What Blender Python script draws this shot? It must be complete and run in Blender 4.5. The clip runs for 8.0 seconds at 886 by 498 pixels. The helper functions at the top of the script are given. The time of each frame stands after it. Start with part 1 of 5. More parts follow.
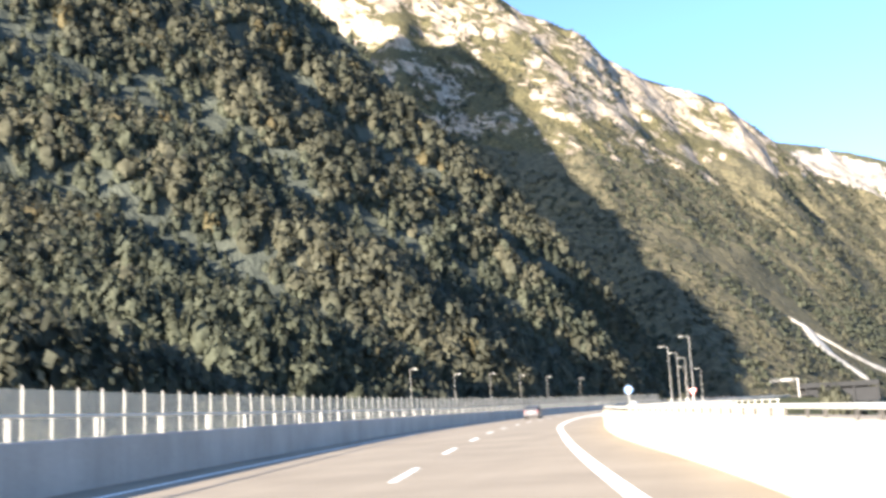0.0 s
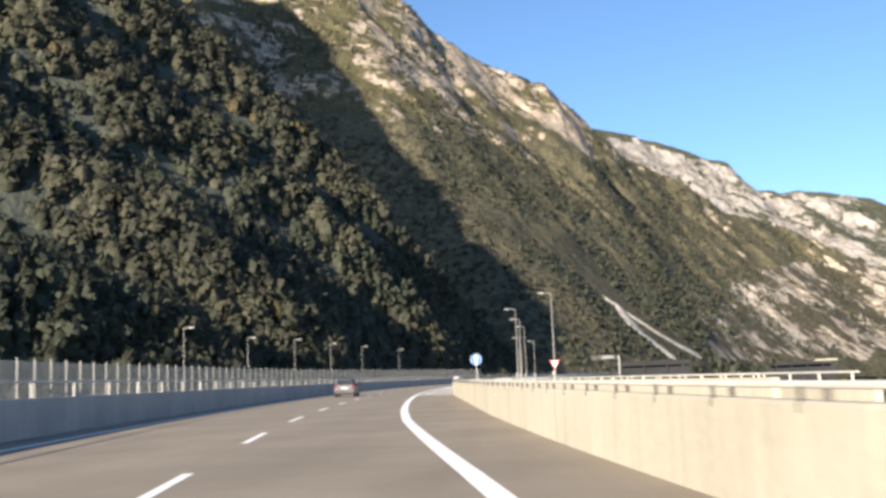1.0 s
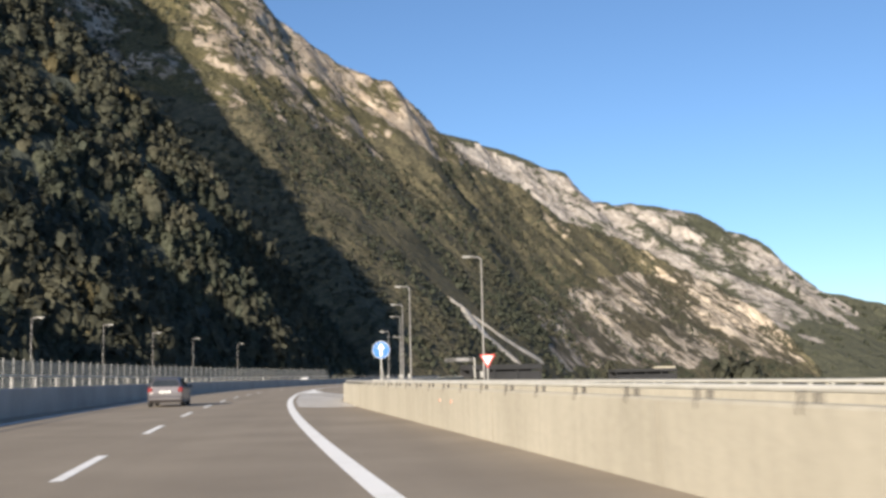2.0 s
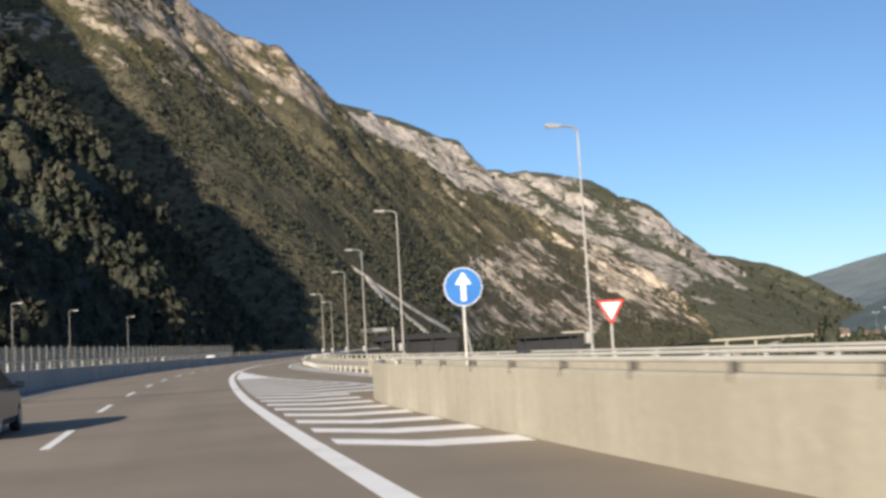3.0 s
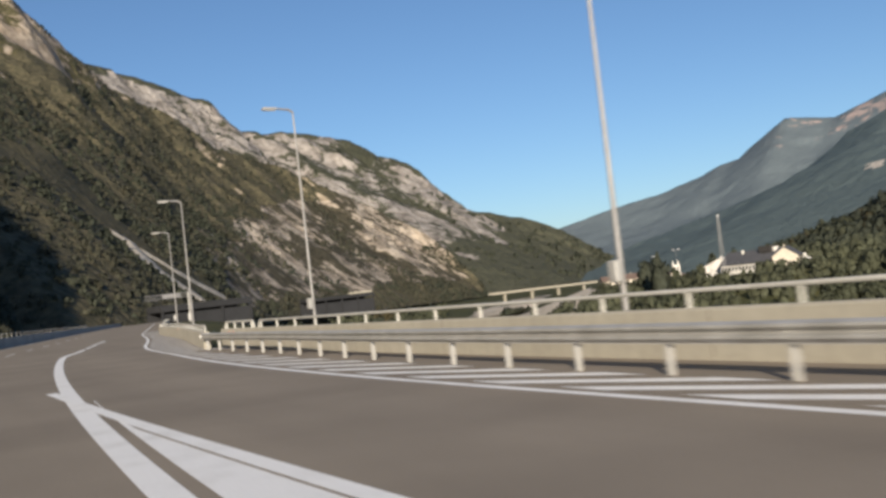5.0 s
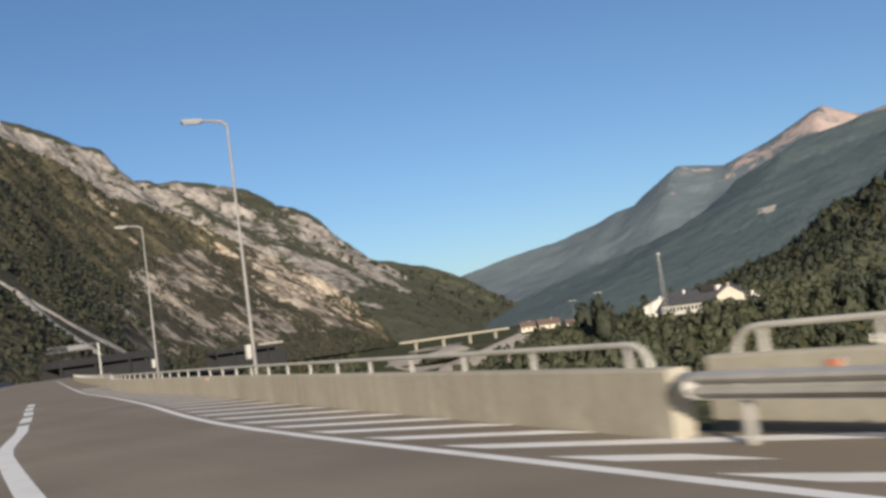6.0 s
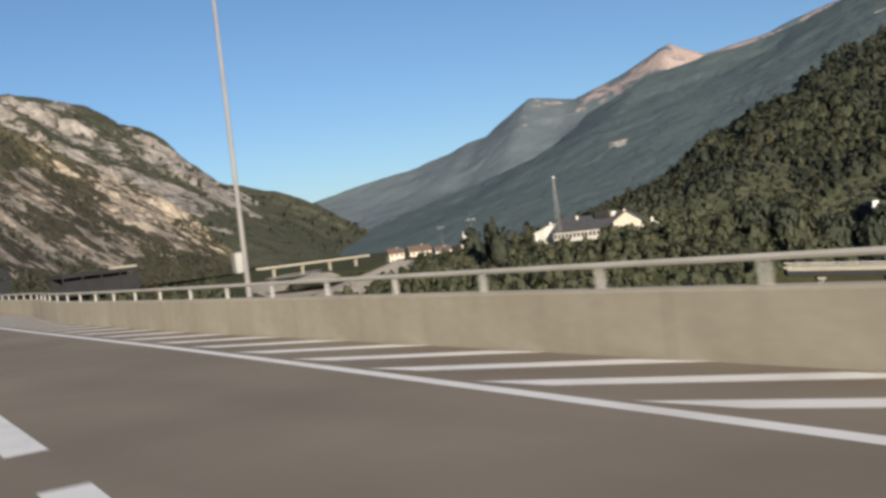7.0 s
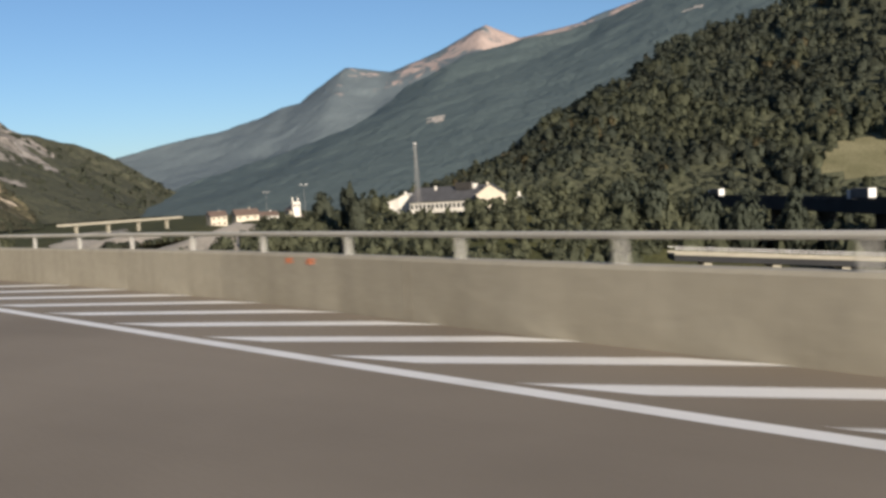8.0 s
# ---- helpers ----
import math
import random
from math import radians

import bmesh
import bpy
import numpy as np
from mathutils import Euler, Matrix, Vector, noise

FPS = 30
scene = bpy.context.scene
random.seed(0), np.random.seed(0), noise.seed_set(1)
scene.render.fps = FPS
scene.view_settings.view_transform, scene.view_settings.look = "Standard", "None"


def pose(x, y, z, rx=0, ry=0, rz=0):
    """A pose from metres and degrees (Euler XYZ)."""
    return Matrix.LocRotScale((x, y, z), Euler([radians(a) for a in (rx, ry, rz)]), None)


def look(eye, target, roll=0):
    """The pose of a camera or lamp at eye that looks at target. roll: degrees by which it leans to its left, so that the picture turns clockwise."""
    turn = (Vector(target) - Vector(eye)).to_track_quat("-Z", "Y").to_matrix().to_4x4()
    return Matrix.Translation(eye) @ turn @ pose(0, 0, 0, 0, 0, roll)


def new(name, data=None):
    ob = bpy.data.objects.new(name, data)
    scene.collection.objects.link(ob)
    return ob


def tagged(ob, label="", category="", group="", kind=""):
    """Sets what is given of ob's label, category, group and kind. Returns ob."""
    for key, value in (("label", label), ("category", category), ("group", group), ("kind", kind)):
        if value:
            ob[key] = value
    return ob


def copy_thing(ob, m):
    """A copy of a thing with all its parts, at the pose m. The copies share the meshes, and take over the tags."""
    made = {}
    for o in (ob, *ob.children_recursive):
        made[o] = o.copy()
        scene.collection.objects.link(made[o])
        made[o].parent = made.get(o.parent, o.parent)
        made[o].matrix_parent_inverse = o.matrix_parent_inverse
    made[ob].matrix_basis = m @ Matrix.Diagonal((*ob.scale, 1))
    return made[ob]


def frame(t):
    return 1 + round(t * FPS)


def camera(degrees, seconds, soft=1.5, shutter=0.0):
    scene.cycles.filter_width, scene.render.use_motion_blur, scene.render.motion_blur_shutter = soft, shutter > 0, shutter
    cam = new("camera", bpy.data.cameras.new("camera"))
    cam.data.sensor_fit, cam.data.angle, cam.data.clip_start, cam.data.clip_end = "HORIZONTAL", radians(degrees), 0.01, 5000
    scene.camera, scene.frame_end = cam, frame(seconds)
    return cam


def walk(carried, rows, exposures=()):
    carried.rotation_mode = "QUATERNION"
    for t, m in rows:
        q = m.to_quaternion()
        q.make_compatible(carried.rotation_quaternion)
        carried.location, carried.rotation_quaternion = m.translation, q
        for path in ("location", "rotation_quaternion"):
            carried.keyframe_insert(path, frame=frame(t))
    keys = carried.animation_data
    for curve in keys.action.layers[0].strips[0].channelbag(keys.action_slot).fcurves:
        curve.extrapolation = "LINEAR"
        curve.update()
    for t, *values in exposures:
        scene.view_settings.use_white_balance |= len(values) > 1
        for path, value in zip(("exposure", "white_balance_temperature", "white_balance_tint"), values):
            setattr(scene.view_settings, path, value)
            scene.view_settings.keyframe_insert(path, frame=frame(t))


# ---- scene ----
cam = camera(46.8, 8.0, soft=3.1, shutter=0.18)
PATH = [
    (0, (-6.200, -15.000, 1.220), (-6.650, -13.077, 1.536), -3.2),
    (0.1, (-6.729, -11.808, 1.221), (-7.132, -9.870, 1.507), -3.1),
    (0.2, (-7.259, -8.615, 1.222), (-7.618, -6.665, 1.480), -3.05),
    (0.3, (-7.788, -5.423, 1.222), (-8.112, -3.463, 1.455), -3.0),
    (0.5, (-8.847, 0.962, 1.224), (-9.111, 2.933, 1.436), -2.9),
    (1, (-11.461, 16.97, 1.23), (-11.56, 18.951, 1.48), -2.3),
    (1.5, (-14.034, 32.999, 1.239), (-13.969, 34.981, 1.499), -1.8),
    (2, (-16.053, 49.021, 1.241), (-15.835, 50.994, 1.486), -1.3),
    (2.2, (-16.758, 55.31, 1.278), (-16.487, 57.282, 1.477), -1.1),
    (3.3, (-19.652, 90.014, 1.408), (-19.176, 91.95, 1.578), -4.4),
    (3.5, (-19.919, 96.354, 1.454), (-19.406, 98.281, 1.606), -5.0),
    (3.7, (-20.101, 102.714, 1.495), (-19.549, 104.632, 1.623), -5.7),
    (3.9, (-20.204, 109.097, 1.474), (-19.582, 110.995, 1.57), -6.6),
    (4, (-20.225, 112.264, 1.466), (-19.562, 114.149, 1.549), -7.2),
    (4.1, (-20.235, 115.404, 1.456), (-19.54, 117.278, 1.529), -7.6),
    (4.5, (-20.299, 127.862, 1.36), (-19.516, 129.702, 1.416), -8.2),
    (4.7, (-20.19, 134.128, 1.35), (-19.371, 135.952, 1.4), -7.4),
    (5.8, (-18.604, 168.734, 1.317), (-17.595, 170.453, 1.473), -7.1),
    (6, (-18.125, 175.015, 1.318), (-17.073, 176.71, 1.462), -7.6),
    (6.5, (-16.453, 190.679, 1.354), (-15.288, 192.303, 1.427), -8.1),
    (7, (-14.364, 206.196, 1.368), (-13.085, 207.734, 1.337), -6.7),
    (7.5, (-12.05, 221.678, 1.353), (-10.653, 223.108, 1.295), -5.0),
    (8, (-9.68, 237.174, 1.326), (-8.139, 238.443, 1.206), -3.4),
]
walk(cam, [(t, look(eye, target, roll)) for t, eye, target, roll in PATH],
     exposures=[(0.0, 2.5), (0.3, 2.1), (0.6, 1.65), (1.0, 1.4), (1.5, 1.18), (2.2, 0.95), (3.5, 0.64), (6.0, 0.36), (8.0, 0.4)])

# ---- world and sun ----
SUN_LEFT, SUN_HIGH = 152.5, 16.6   # degrees left of +y, degrees above the horizon
sun_dir = Vector((-math.sin(radians(SUN_LEFT)) * math.cos(radians(SUN_HIGH)),
                  math.cos(radians(SUN_LEFT)) * math.cos(radians(SUN_HIGH)), math.sin(radians(SUN_HIGH))))
world = bpy.data.worlds.new("sky_world")
world.use_nodes = True
scene.world = world
sky = world.node_tree.nodes.new("ShaderNodeTexSky")
sky.sky_type, sky.sun_disc = "NISHITA", False
sky.sun_elevation, sky.sun_rotation = radians(SUN_HIGH), radians(-SUN_LEFT)
sky.air_density, sky.dust_density, sky.ozone_density, sky.altitude = 1.0, 1.3, 4.0, 1400
world.node_tree.links.new(sky.outputs[0], world.node_tree.nodes["Background"].inputs["Color"])
world.node_tree.nodes["Background"].inputs["Strength"].default_value = 0.082
sun_data = bpy.data.lights.new("sun", "SUN")
sun_data.energy, sun_data.angle, sun_data.color = 5.0, radians(0.6), (1.0, 0.875, 0.715)
sun = new("sun", sun_data)
sun.matrix_world = look(sun_dir * 400, (0, 0, 0))


# ---- materials ----
def material(name, base, rough=0.8, metal=0.0, dark=None, scale=1.0, spread=(0.35, 0.65), bump=0.0, bump_scale=None,
             grain=0.15, spec=0.5, each=0.0, trans=0.0, streaks=0.0, streak_scale=(4.0, 4.0, 0.3)):
    """A surface whose colour wanders between base and dark at a coarse scale, with a finer grain and relief; scale is patches per metre."""
    m = bpy.data.materials.new(name)
    m.use_nodes = True
    n, l = m.node_tree.nodes, m.node_tree.links
    b = n["Principled BSDF"]
    b.inputs["Roughness"].default_value, b.inputs["Metallic"].default_value = rough, metal
    b.inputs["Specular IOR Level"].default_value = spec
    co = n.new("ShaderNodeTexCoord")
    big = n.new("ShaderNodeTexNoise")
    big.inputs["Scale"].default_value, big.inputs["Detail"].default_value = scale, 6
    fine = n.new("ShaderNodeTexNoise")
    fine.inputs["Scale"].default_value, fine.inputs["Detail"].default_value = (bump_scale or scale * 14), 4
    l.new(co.outputs["Object"], big.inputs["Vector"]), l.new(co.outputs["Object"], fine.inputs["Vector"])
    ramp = n.new("ShaderNodeValToRGB")
    ramp.color_ramp.elements[0].position, ramp.color_ramp.elements[1].position = spread
    ramp.color_ramp.elements[0].color = (*(dark or [c * 0.72 for c in base]), 1)
    ramp.color_ramp.elements[1].color = (*base, 1)
    l.new(big.outputs["Fac"], ramp.inputs["Fac"])
    mix = n.new("ShaderNodeMix")
    mix.data_type, mix.blend_type = "RGBA", "MULTIPLY"
    mix.inputs["Factor"].default_value = 1.0
    tone = n.new("ShaderNodeMapRange")
    tone.inputs["From Min"].default_value, tone.inputs["From Max"].default_value = 0.3, 0.7
    tone.inputs["To Min"].default_value, tone.inputs["To Max"].default_value = 1 - grain, 1 + grain
    l.new(fine.outputs["Fac"], tone.inputs["Value"])
    l.new(ramp.outputs["Color"], mix.inputs["A"]), l.new(tone.outputs["Result"], mix.inputs["B"])
    out = mix.outputs["Result"]
    if streaks:
        st = n.new("ShaderNodeMapping")
        st.inputs["Scale"].default_value = streak_scale
        l.new(co.outputs["Object"], st.inputs["Vector"])
        drip = n.new("ShaderNodeTexNoise")
        drip.inputs["Scale"].default_value, drip.inputs["Detail"].default_value = 1.0, 7
        l.new(st.outputs["Vector"], drip.inputs["Vector"])
        dr = n.new("ShaderNodeMapRange")
        dr.inputs["From Min"].default_value, dr.inputs["From Max"].default_value = 0.32, 0.6
        dr.inputs["To Min"].default_value, dr.inputs["To Max"].default_value = 1 - 2 * streaks, 1.0
        l.new(drip.outputs["Fac"], dr.inputs["Value"])
        mix3 = n.new("ShaderNodeMix")
        mix3.data_type, mix3.blend_type = "RGBA", "MULTIPLY"
        mix3.inputs["Factor"].default_value = 1.0
        l.new(out, mix3.inputs["A"]), l.new(dr.outputs["Result"], mix3.inputs["B"])
        out = mix3.outputs["Result"]
    if each:
        rnd = n.new("ShaderNodeNewGeometry")
        var = n.new("ShaderNodeMapRange")
        var.inputs["To Min"].default_value, var.inputs["To Max"].default_value = 1 - each, 1 + each
        l.new(rnd.outputs["Random Per Island"], var.inputs["Value"])
        mix2 = n.new("ShaderNodeMix")
        mix2.data_type, mix2.blend_type = "RGBA", "MULTIPLY"
        mix2.inputs["Factor"].default_value = 1.0
        l.new(out, mix2.inputs["A"]), l.new(var.outputs["Result"], mix2.inputs["B"])
        out = mix2.outputs["Result"]
    l.new(out, b.inputs["Base Color"])
    if bump:
        bm_ = n.new("ShaderNodeBump")
        bm_.inputs["Strength"].default_value, bm_.inputs["Distance"].default_value = min(1.0, bump), 0.4 / (bump_scale or scale * 14)
        l.new(fine.outputs["Fac"], bm_.inputs["Height"]), l.new(bm_.outputs["Normal"], b.inputs["Normal"])
    if trans:
        thin = n.new("ShaderNodeBsdfTranslucent")
        l.new(out, thin.inputs["Color"])
        both = n.new("ShaderNodeMixShader")
        both.inputs["Fac"].default_value = trans
        l.new(b.outputs["BSDF"], both.inputs[1]), l.new(thin.outputs["BSDF"], both.inputs[2])
        l.new(both.outputs["Shader"], n["Material Output"].inputs["Surface"])
    return m


def mountain_material(name, wood, wood_dark, rock, rock_dark, rock_share, scale, streak=(1, 1, 1), relief=6.0, dip=0.0, high=None):
    """Forest and bare rock in patches: rock shows on steep faces and where a stretched noise lets it."""
    m = bpy.data.materials.new(name)
    m.use_nodes = True
    n, l = m.node_tree.nodes, m.node_tree.links
    b = n["Principled BSDF"]
    b.inputs["Roughness"].default_value, b.inputs["Specular IOR Level"].default_value = 0.95, 0.1
    co = n.new("ShaderNodeTexCoord")
    mp = n.new("ShaderNodeMapping")
    mp.inputs["Scale"].default_value = streak
    turn = n.new("ShaderNodeMapping")
    turn.inputs["Rotation"].default_value = (0, -radians(dip), 0)
    l.new(co.outputs["Object"], turn.inputs["Vector"]), l.new(turn.outputs["Vector"], mp.inputs["Vector"])

    wander = n.new("ShaderNodeTexNoise")
    wander.inputs["Scale"].default_value, wander.inputs["Detail"].default_value = scale * 1.6, 3
    l.new(co.outputs["Object"], wander.inputs["Vector"])
    shift = n.new("ShaderNodeVectorMath")
    shift.operation = "MULTIPLY_ADD"
    shift.inputs[1].default_value = (0.55 / scale,) * 3
    l.new(wander.outputs["Color"], shift.inputs[0]), l.new(mp.outputs["Vector"], shift.inputs[2])
    bands = shift.outputs["Vector"]

    def tex(s, detail, source):
        t_ = n.new("ShaderNodeTexNoise")
        t_.inputs["Scale"].default_value, t_.inputs["Detail"].default_value, t_.inputs["Roughness"].default_value = s, detail, 0.62
        l.new(source, t_.inputs["Vector"])
        return t_.outputs["Fac"]

    def ramp(fac, a, ca, c, cc):
        r = n.new("ShaderNodeValToRGB")
        r.color_ramp.elements[0].position, r.color_ramp.elements[1].position = a, c
        r.color_ramp.elements[0].color, r.color_ramp.elements[1].color = (*ca, 1), (*cc, 1)
        l.new(fac, r.inputs["Fac"])
        return r.outputs["Color"]

    patches = tex(scale, 8, bands)
    fine = tex(scale * 16, 6, co.outputs["Object"])
    mid = tex(scale * 5, 7, bands)
    green = ramp(fine, 0.38, wood_dark, 0.62, wood)
    stone = ramp(mid, 0.36, rock_dark, 0.6, rock)
    geo = n.new("ShaderNodeNewGeometry")
    sep = n.new("ShaderNodeSeparateXYZ")
    l.new(geo.outputs["Normal"], sep.inputs[0])
    add = n.new("ShaderNodeMath")
    add.operation = "MULTIPLY_ADD"
    add.inputs[1].default_value, add.inputs[2].default_value = -0.35, 0.25
    l.new(sep.outputs["Z"], add.inputs[0])
    mid2 = tex(scale * 6, 5, bands)
    part_a = n.new("ShaderNodeMath")
    part_a.operation = "MULTIPLY_ADD"
    part_a.inputs[1].default_value, part_a.inputs[2].default_value = 0.55, -0.275
    l.new(mid2, part_a.inputs[0])
    sum_a = n.new("ShaderNodeMath")
    sum_a.operation = "ADD"
    l.new(patches, sum_a.inputs[0]), l.new(part_a.outputs[0], sum_a.inputs[1])
    tot = n.new("ShaderNodeMath")
    tot.operation = "ADD"
    l.new(sum_a.outputs[0], tot.inputs[0]), l.new(add.outputs[0], tot.inputs[1])
    if high:
        place = n.new("ShaderNodeSeparateXYZ")
        l.new(geo.outputs["Position"], place.inputs[0])
        up = n.new("ShaderNodeMapRange")
        up.inputs["From Min"].default_value, up.inputs["From Max"].default_value = high[0], high[1]
        up.inputs["To Min"].default_value, up.inputs["To Max"].default_value = 0.0, high[2]
        l.new(place.outputs["Z"], up.inputs["Value"])
        tot2 = n.new("ShaderNodeMath")
        tot2.operation = "ADD"
        l.new(tot.outputs[0], tot2.inputs[0]), l.new(up.outputs["Result"], tot2.inputs[1])
        tot = tot2
    mask = ramp(tot.outputs[0], 0.62 - rock_share, (0, 0, 0), 0.68 - rock_share, (1, 1, 1))
    mx = n.new("ShaderNodeMix")
    mx.data_type = "RGBA"
    l.new(mask, mx.inputs["Factor"]), l.new(green, mx.inputs["A"]), l.new(stone, mx.inputs["B"])
    l.new(mx.outputs["Result"], b.inputs["Base Color"])
    bp = n.new("ShaderNodeBump")
    bp.inputs["Strength"].default_value, bp.inputs["Distance"].default_value = 0.9, relief
    l.new(mid, bp.inputs["Height"]), l.new(bp.outputs["Normal"], b.inputs["Normal"])
    return m


ASPHALT = material("asphalt", (0.285, 0.238, 0.180), 0.85, dark=(0.228, 0.189, 0.142), scale=0.3, bump=0.5, bump_scale=60, grain=0.22, streaks=0.05, streak_scale=(0.8, 0.025, 1.0))
PAINT = material("road_paint", (0.92, 0.905, 0.865), 0.6, dark=(0.77, 0.75, 0.70), scale=1.2, spread=(0.25, 0.5), bump=0.3, bump_scale=50, grain=0.1)
CONCRETE = material("concrete", (0.425, 0.394, 0.318), 0.9, dark=(0.372, 0.343, 0.274), scale=0.35, bump=0.25, bump_scale=9, grain=0.06, streaks=0.05)
CONCRETE_GREY = material("concrete_grey", (0.42, 0.41, 0.39), 0.9, dark=(0.33, 0.32, 0.30), scale=0.35, bump=0.25, bump_scale=9, grain=0.06, streaks=0.05)
STEEL = material("galvanised_steel", (0.52, 0.51, 0.48), 0.55, 0.35, dark=(0.40, 0.39, 0.36), scale=2.0, grain=0.1)
RAIL_PAINT = material("rail_steel", (0.58, 0.565, 0.51), 0.55, 0.1, dark=(0.49, 0.475, 0.42), scale=1.5, grain=0.08)
POLE = material("lamp_pole_steel", (0.36, 0.35, 0.335), 0.55, 0.3, dark=(0.28, 0.27, 0.26), scale=1.0, grain=0.06)
SIGN_BACK = material("sign_back_grey", (0.17, 0.17, 0.175), 0.6, 0.2, dark=(0.12, 0.12, 0.125), scale=0.8, grain=0.1)
NEAR_BLACK = material("near_black", (0.07, 0.065, 0.06), 0.7, 0.2, dark=(0.045, 0.042, 0.04), scale=3, grain=0.15)
JOINT = material("joint_filler", (0.24, 0.215, 0.17), 0.9, dark=(0.2, 0.18, 0.14), scale=3, grain=0.1)
SIGN_BLUE = material("sign_blue", (0.025, 0.15, 0.44), 0.4, dark=(0.02, 0.13, 0.39), scale=3, grain=0.03)
SIGN_RED = material("sign_red", (0.60, 0.04, 0.03), 0.4, dark=(0.5, 0.035, 0.03), scale=3, grain=0.03)
SIGN_WHITE = material("sign_white", (0.80, 0.79, 0.77), 0.4, dark=(0.72, 0.71, 0.69), scale=3, grain=0.03)
REFLECTOR = material("orange_reflector", (0.75, 0.20, 0.06), 0.35, dark=(0.62, 0.15, 0.05), scale=9, grain=0.05)
GRASS = material("grass_ground", (0.095, 0.092, 0.042), 0.95, dark=(0.055, 0.060, 0.028), scale=0.05, bump=0.8, bump_scale=1.2, grain=0.4, spec=0.1)
LEAF = material("broad_leaf", (0.136, 0.132, 0.092), 0.85, dark=(0.082, 0.088, 0.066), scale=0.03, bump_scale=0.6, grain=0.3, spec=0.15, each=0.16, trans=0.5)
LEAF_HILL = material("hill_leaf", (0.120, 0.134, 0.098), 0.85, dark=(0.094, 0.108, 0.080), spread=(0.42, 0.58), scale=0.018, bump_scale=0.6, grain=0.2, spec=0.12, each=0.12, trans=0.5)
LEAF_LIGHT = material("pale_green_leaf", (0.148, 0.156, 0.098), 0.85, dark=(0.110, 0.120, 0.078), scale=0.03, bump_scale=0.6, grain=0.3, spec=0.12, each=0.16, trans=0.5)
LEAF_DARK = material("conifer_leaf", (0.102, 0.110, 0.078), 0.9, dark=(0.076, 0.086, 0.064), scale=0.03, bump_scale=0.6, grain=0.3, spec=0.12, each=0.16, trans=0.45)
LEAF_DRY = material("dry_leaf", (0.150, 0.125, 0.070), 0.9, dark=(0.11, 0.098, 0.055), scale=0.03, bump_scale=0.6, grain=0.3, spec=0.12, each=0.16, trans=0.4)
BARK = material("bark", (0.10, 0.075, 0.05), 0.95, dark=(0.06, 0.045, 0.03), scale=1.5, bump=0.8, bump_scale=8, grain=0.3, spec=0.1)
WALL_WHITE = material("white_plaster", (0.78, 0.75, 0.68), 0.85, dark=(0.66, 0.63, 0.57), scale=0.3, grain=0.05)
WALL_CREAM = material("cream_plaster", (0.68, 0.61, 0.49), 0.85, dark=(0.58, 0.52, 0.42), scale=0.3, grain=0.05)
ROOF_RED = material("brown_roof_tile", (0.17, 0.12, 0.095), 0.85, dark=(0.12, 0.085, 0.07), scale=0.6, grain=0.2)
ROOF_GREY = material("grey_roof", (0.095, 0.095, 0.1), 0.7, dark=(0.07, 0.07, 0.075), scale=0.4, grain=0.12)
GLASS_DARK = material("window_glass", (0.03, 0.035, 0.04), 0.15, dark=(0.02, 0.025, 0.03), scale=0.5, grain=0.05)
CAR_PAINT = material("dark_silver_car_paint", (0.15, 0.14, 0.145), 0.3, 0.6, dark=(0.13, 0.12, 0.125), scale=0.7, grain=0.03)
CAR_WHITE = material("white_car_paint", (0.75, 0.74, 0.72), 0.3, dark=(0.68, 0.67, 0.65), scale=0.7, grain=0.03)
RUBBER = material("tyre_rubber", (0.025, 0.025, 0.026), 0.8, dark=(0.018, 0.018, 0.018), scale=5, grain=0.1)
TAIL_RED = material("tail_lamp_red", (0.20, 0.02, 0.02), 0.25, dark=(0.15, 0.015, 0.015), scale=5, grain=0.05)
# concrete kept near black: shade of galleries and deck undersides put into colour
SHADE_CONCRETE = material("shade_dark_concrete", (0.028, 0.029, 0.032), 0.9, dark=(0.02, 0.021, 0.023), scale=0.1, grain=0.15)
NOISE_PANEL = material("clear_noise_panel", (0.46, 0.46, 0.42), 0.2, dark=(0.40, 0.41, 0.37), scale=0.6, grain=0.04, trans=0.0)
nb = NOISE_PANEL.node_tree.nodes["Principled BSDF"]
nb.inputs["Alpha"].default_value = 0.48


# ---- helpers of the scene ----
def curve(points):
    """A smooth x over y through plan points (y, x), monotone in y, straight beyond its ends."""
    ys, xs = np.array([p[0] for p in points], float), np.array([p[1] for p in points], float)
    d = np.gradient(xs, ys)

    def at(y):
        y = np.asarray(y, float)
        i = np.clip(np.searchsorted(ys, y) - 1, 0, len(ys) - 2)
        h = ys[i + 1] - ys[i]
        u = (y - ys[i]) / h
        v = ((2 * u**3 - 3 * u**2 + 1) * xs[i] + (u**3 - 2 * u**2 + u) * h * d[i]
             + (-2 * u**3 + 3 * u**2) * xs[i + 1] + (u**3 - u**2) * h * d[i + 1])
        v = np.where(y < ys[0], xs[0] + (y - ys[0]) * d[0], v)
        return np.where(y > ys[-1], xs[-1] + (y - ys[-1]) * d[-1], v)
    return at


def edge(y):
    """The motorway's right edge line: two arcs and a straight."""
    y = np.asarray(y, float)
    a = -18.55 + (y - 138) ** 2 / 1850 + 0.02 * np.maximum(0, 48 - y)
    b = -18.55 + (y - 138) ** 2 / 1040
    c = -18.55 + 90.0 ** 2 / 1040 + (y - 228) * (180 / 1040)
    far = c + np.maximum(0, y - 330) ** 2 / 9000
    return np.where(y < 138, a, np.where(y < 228, b, far))


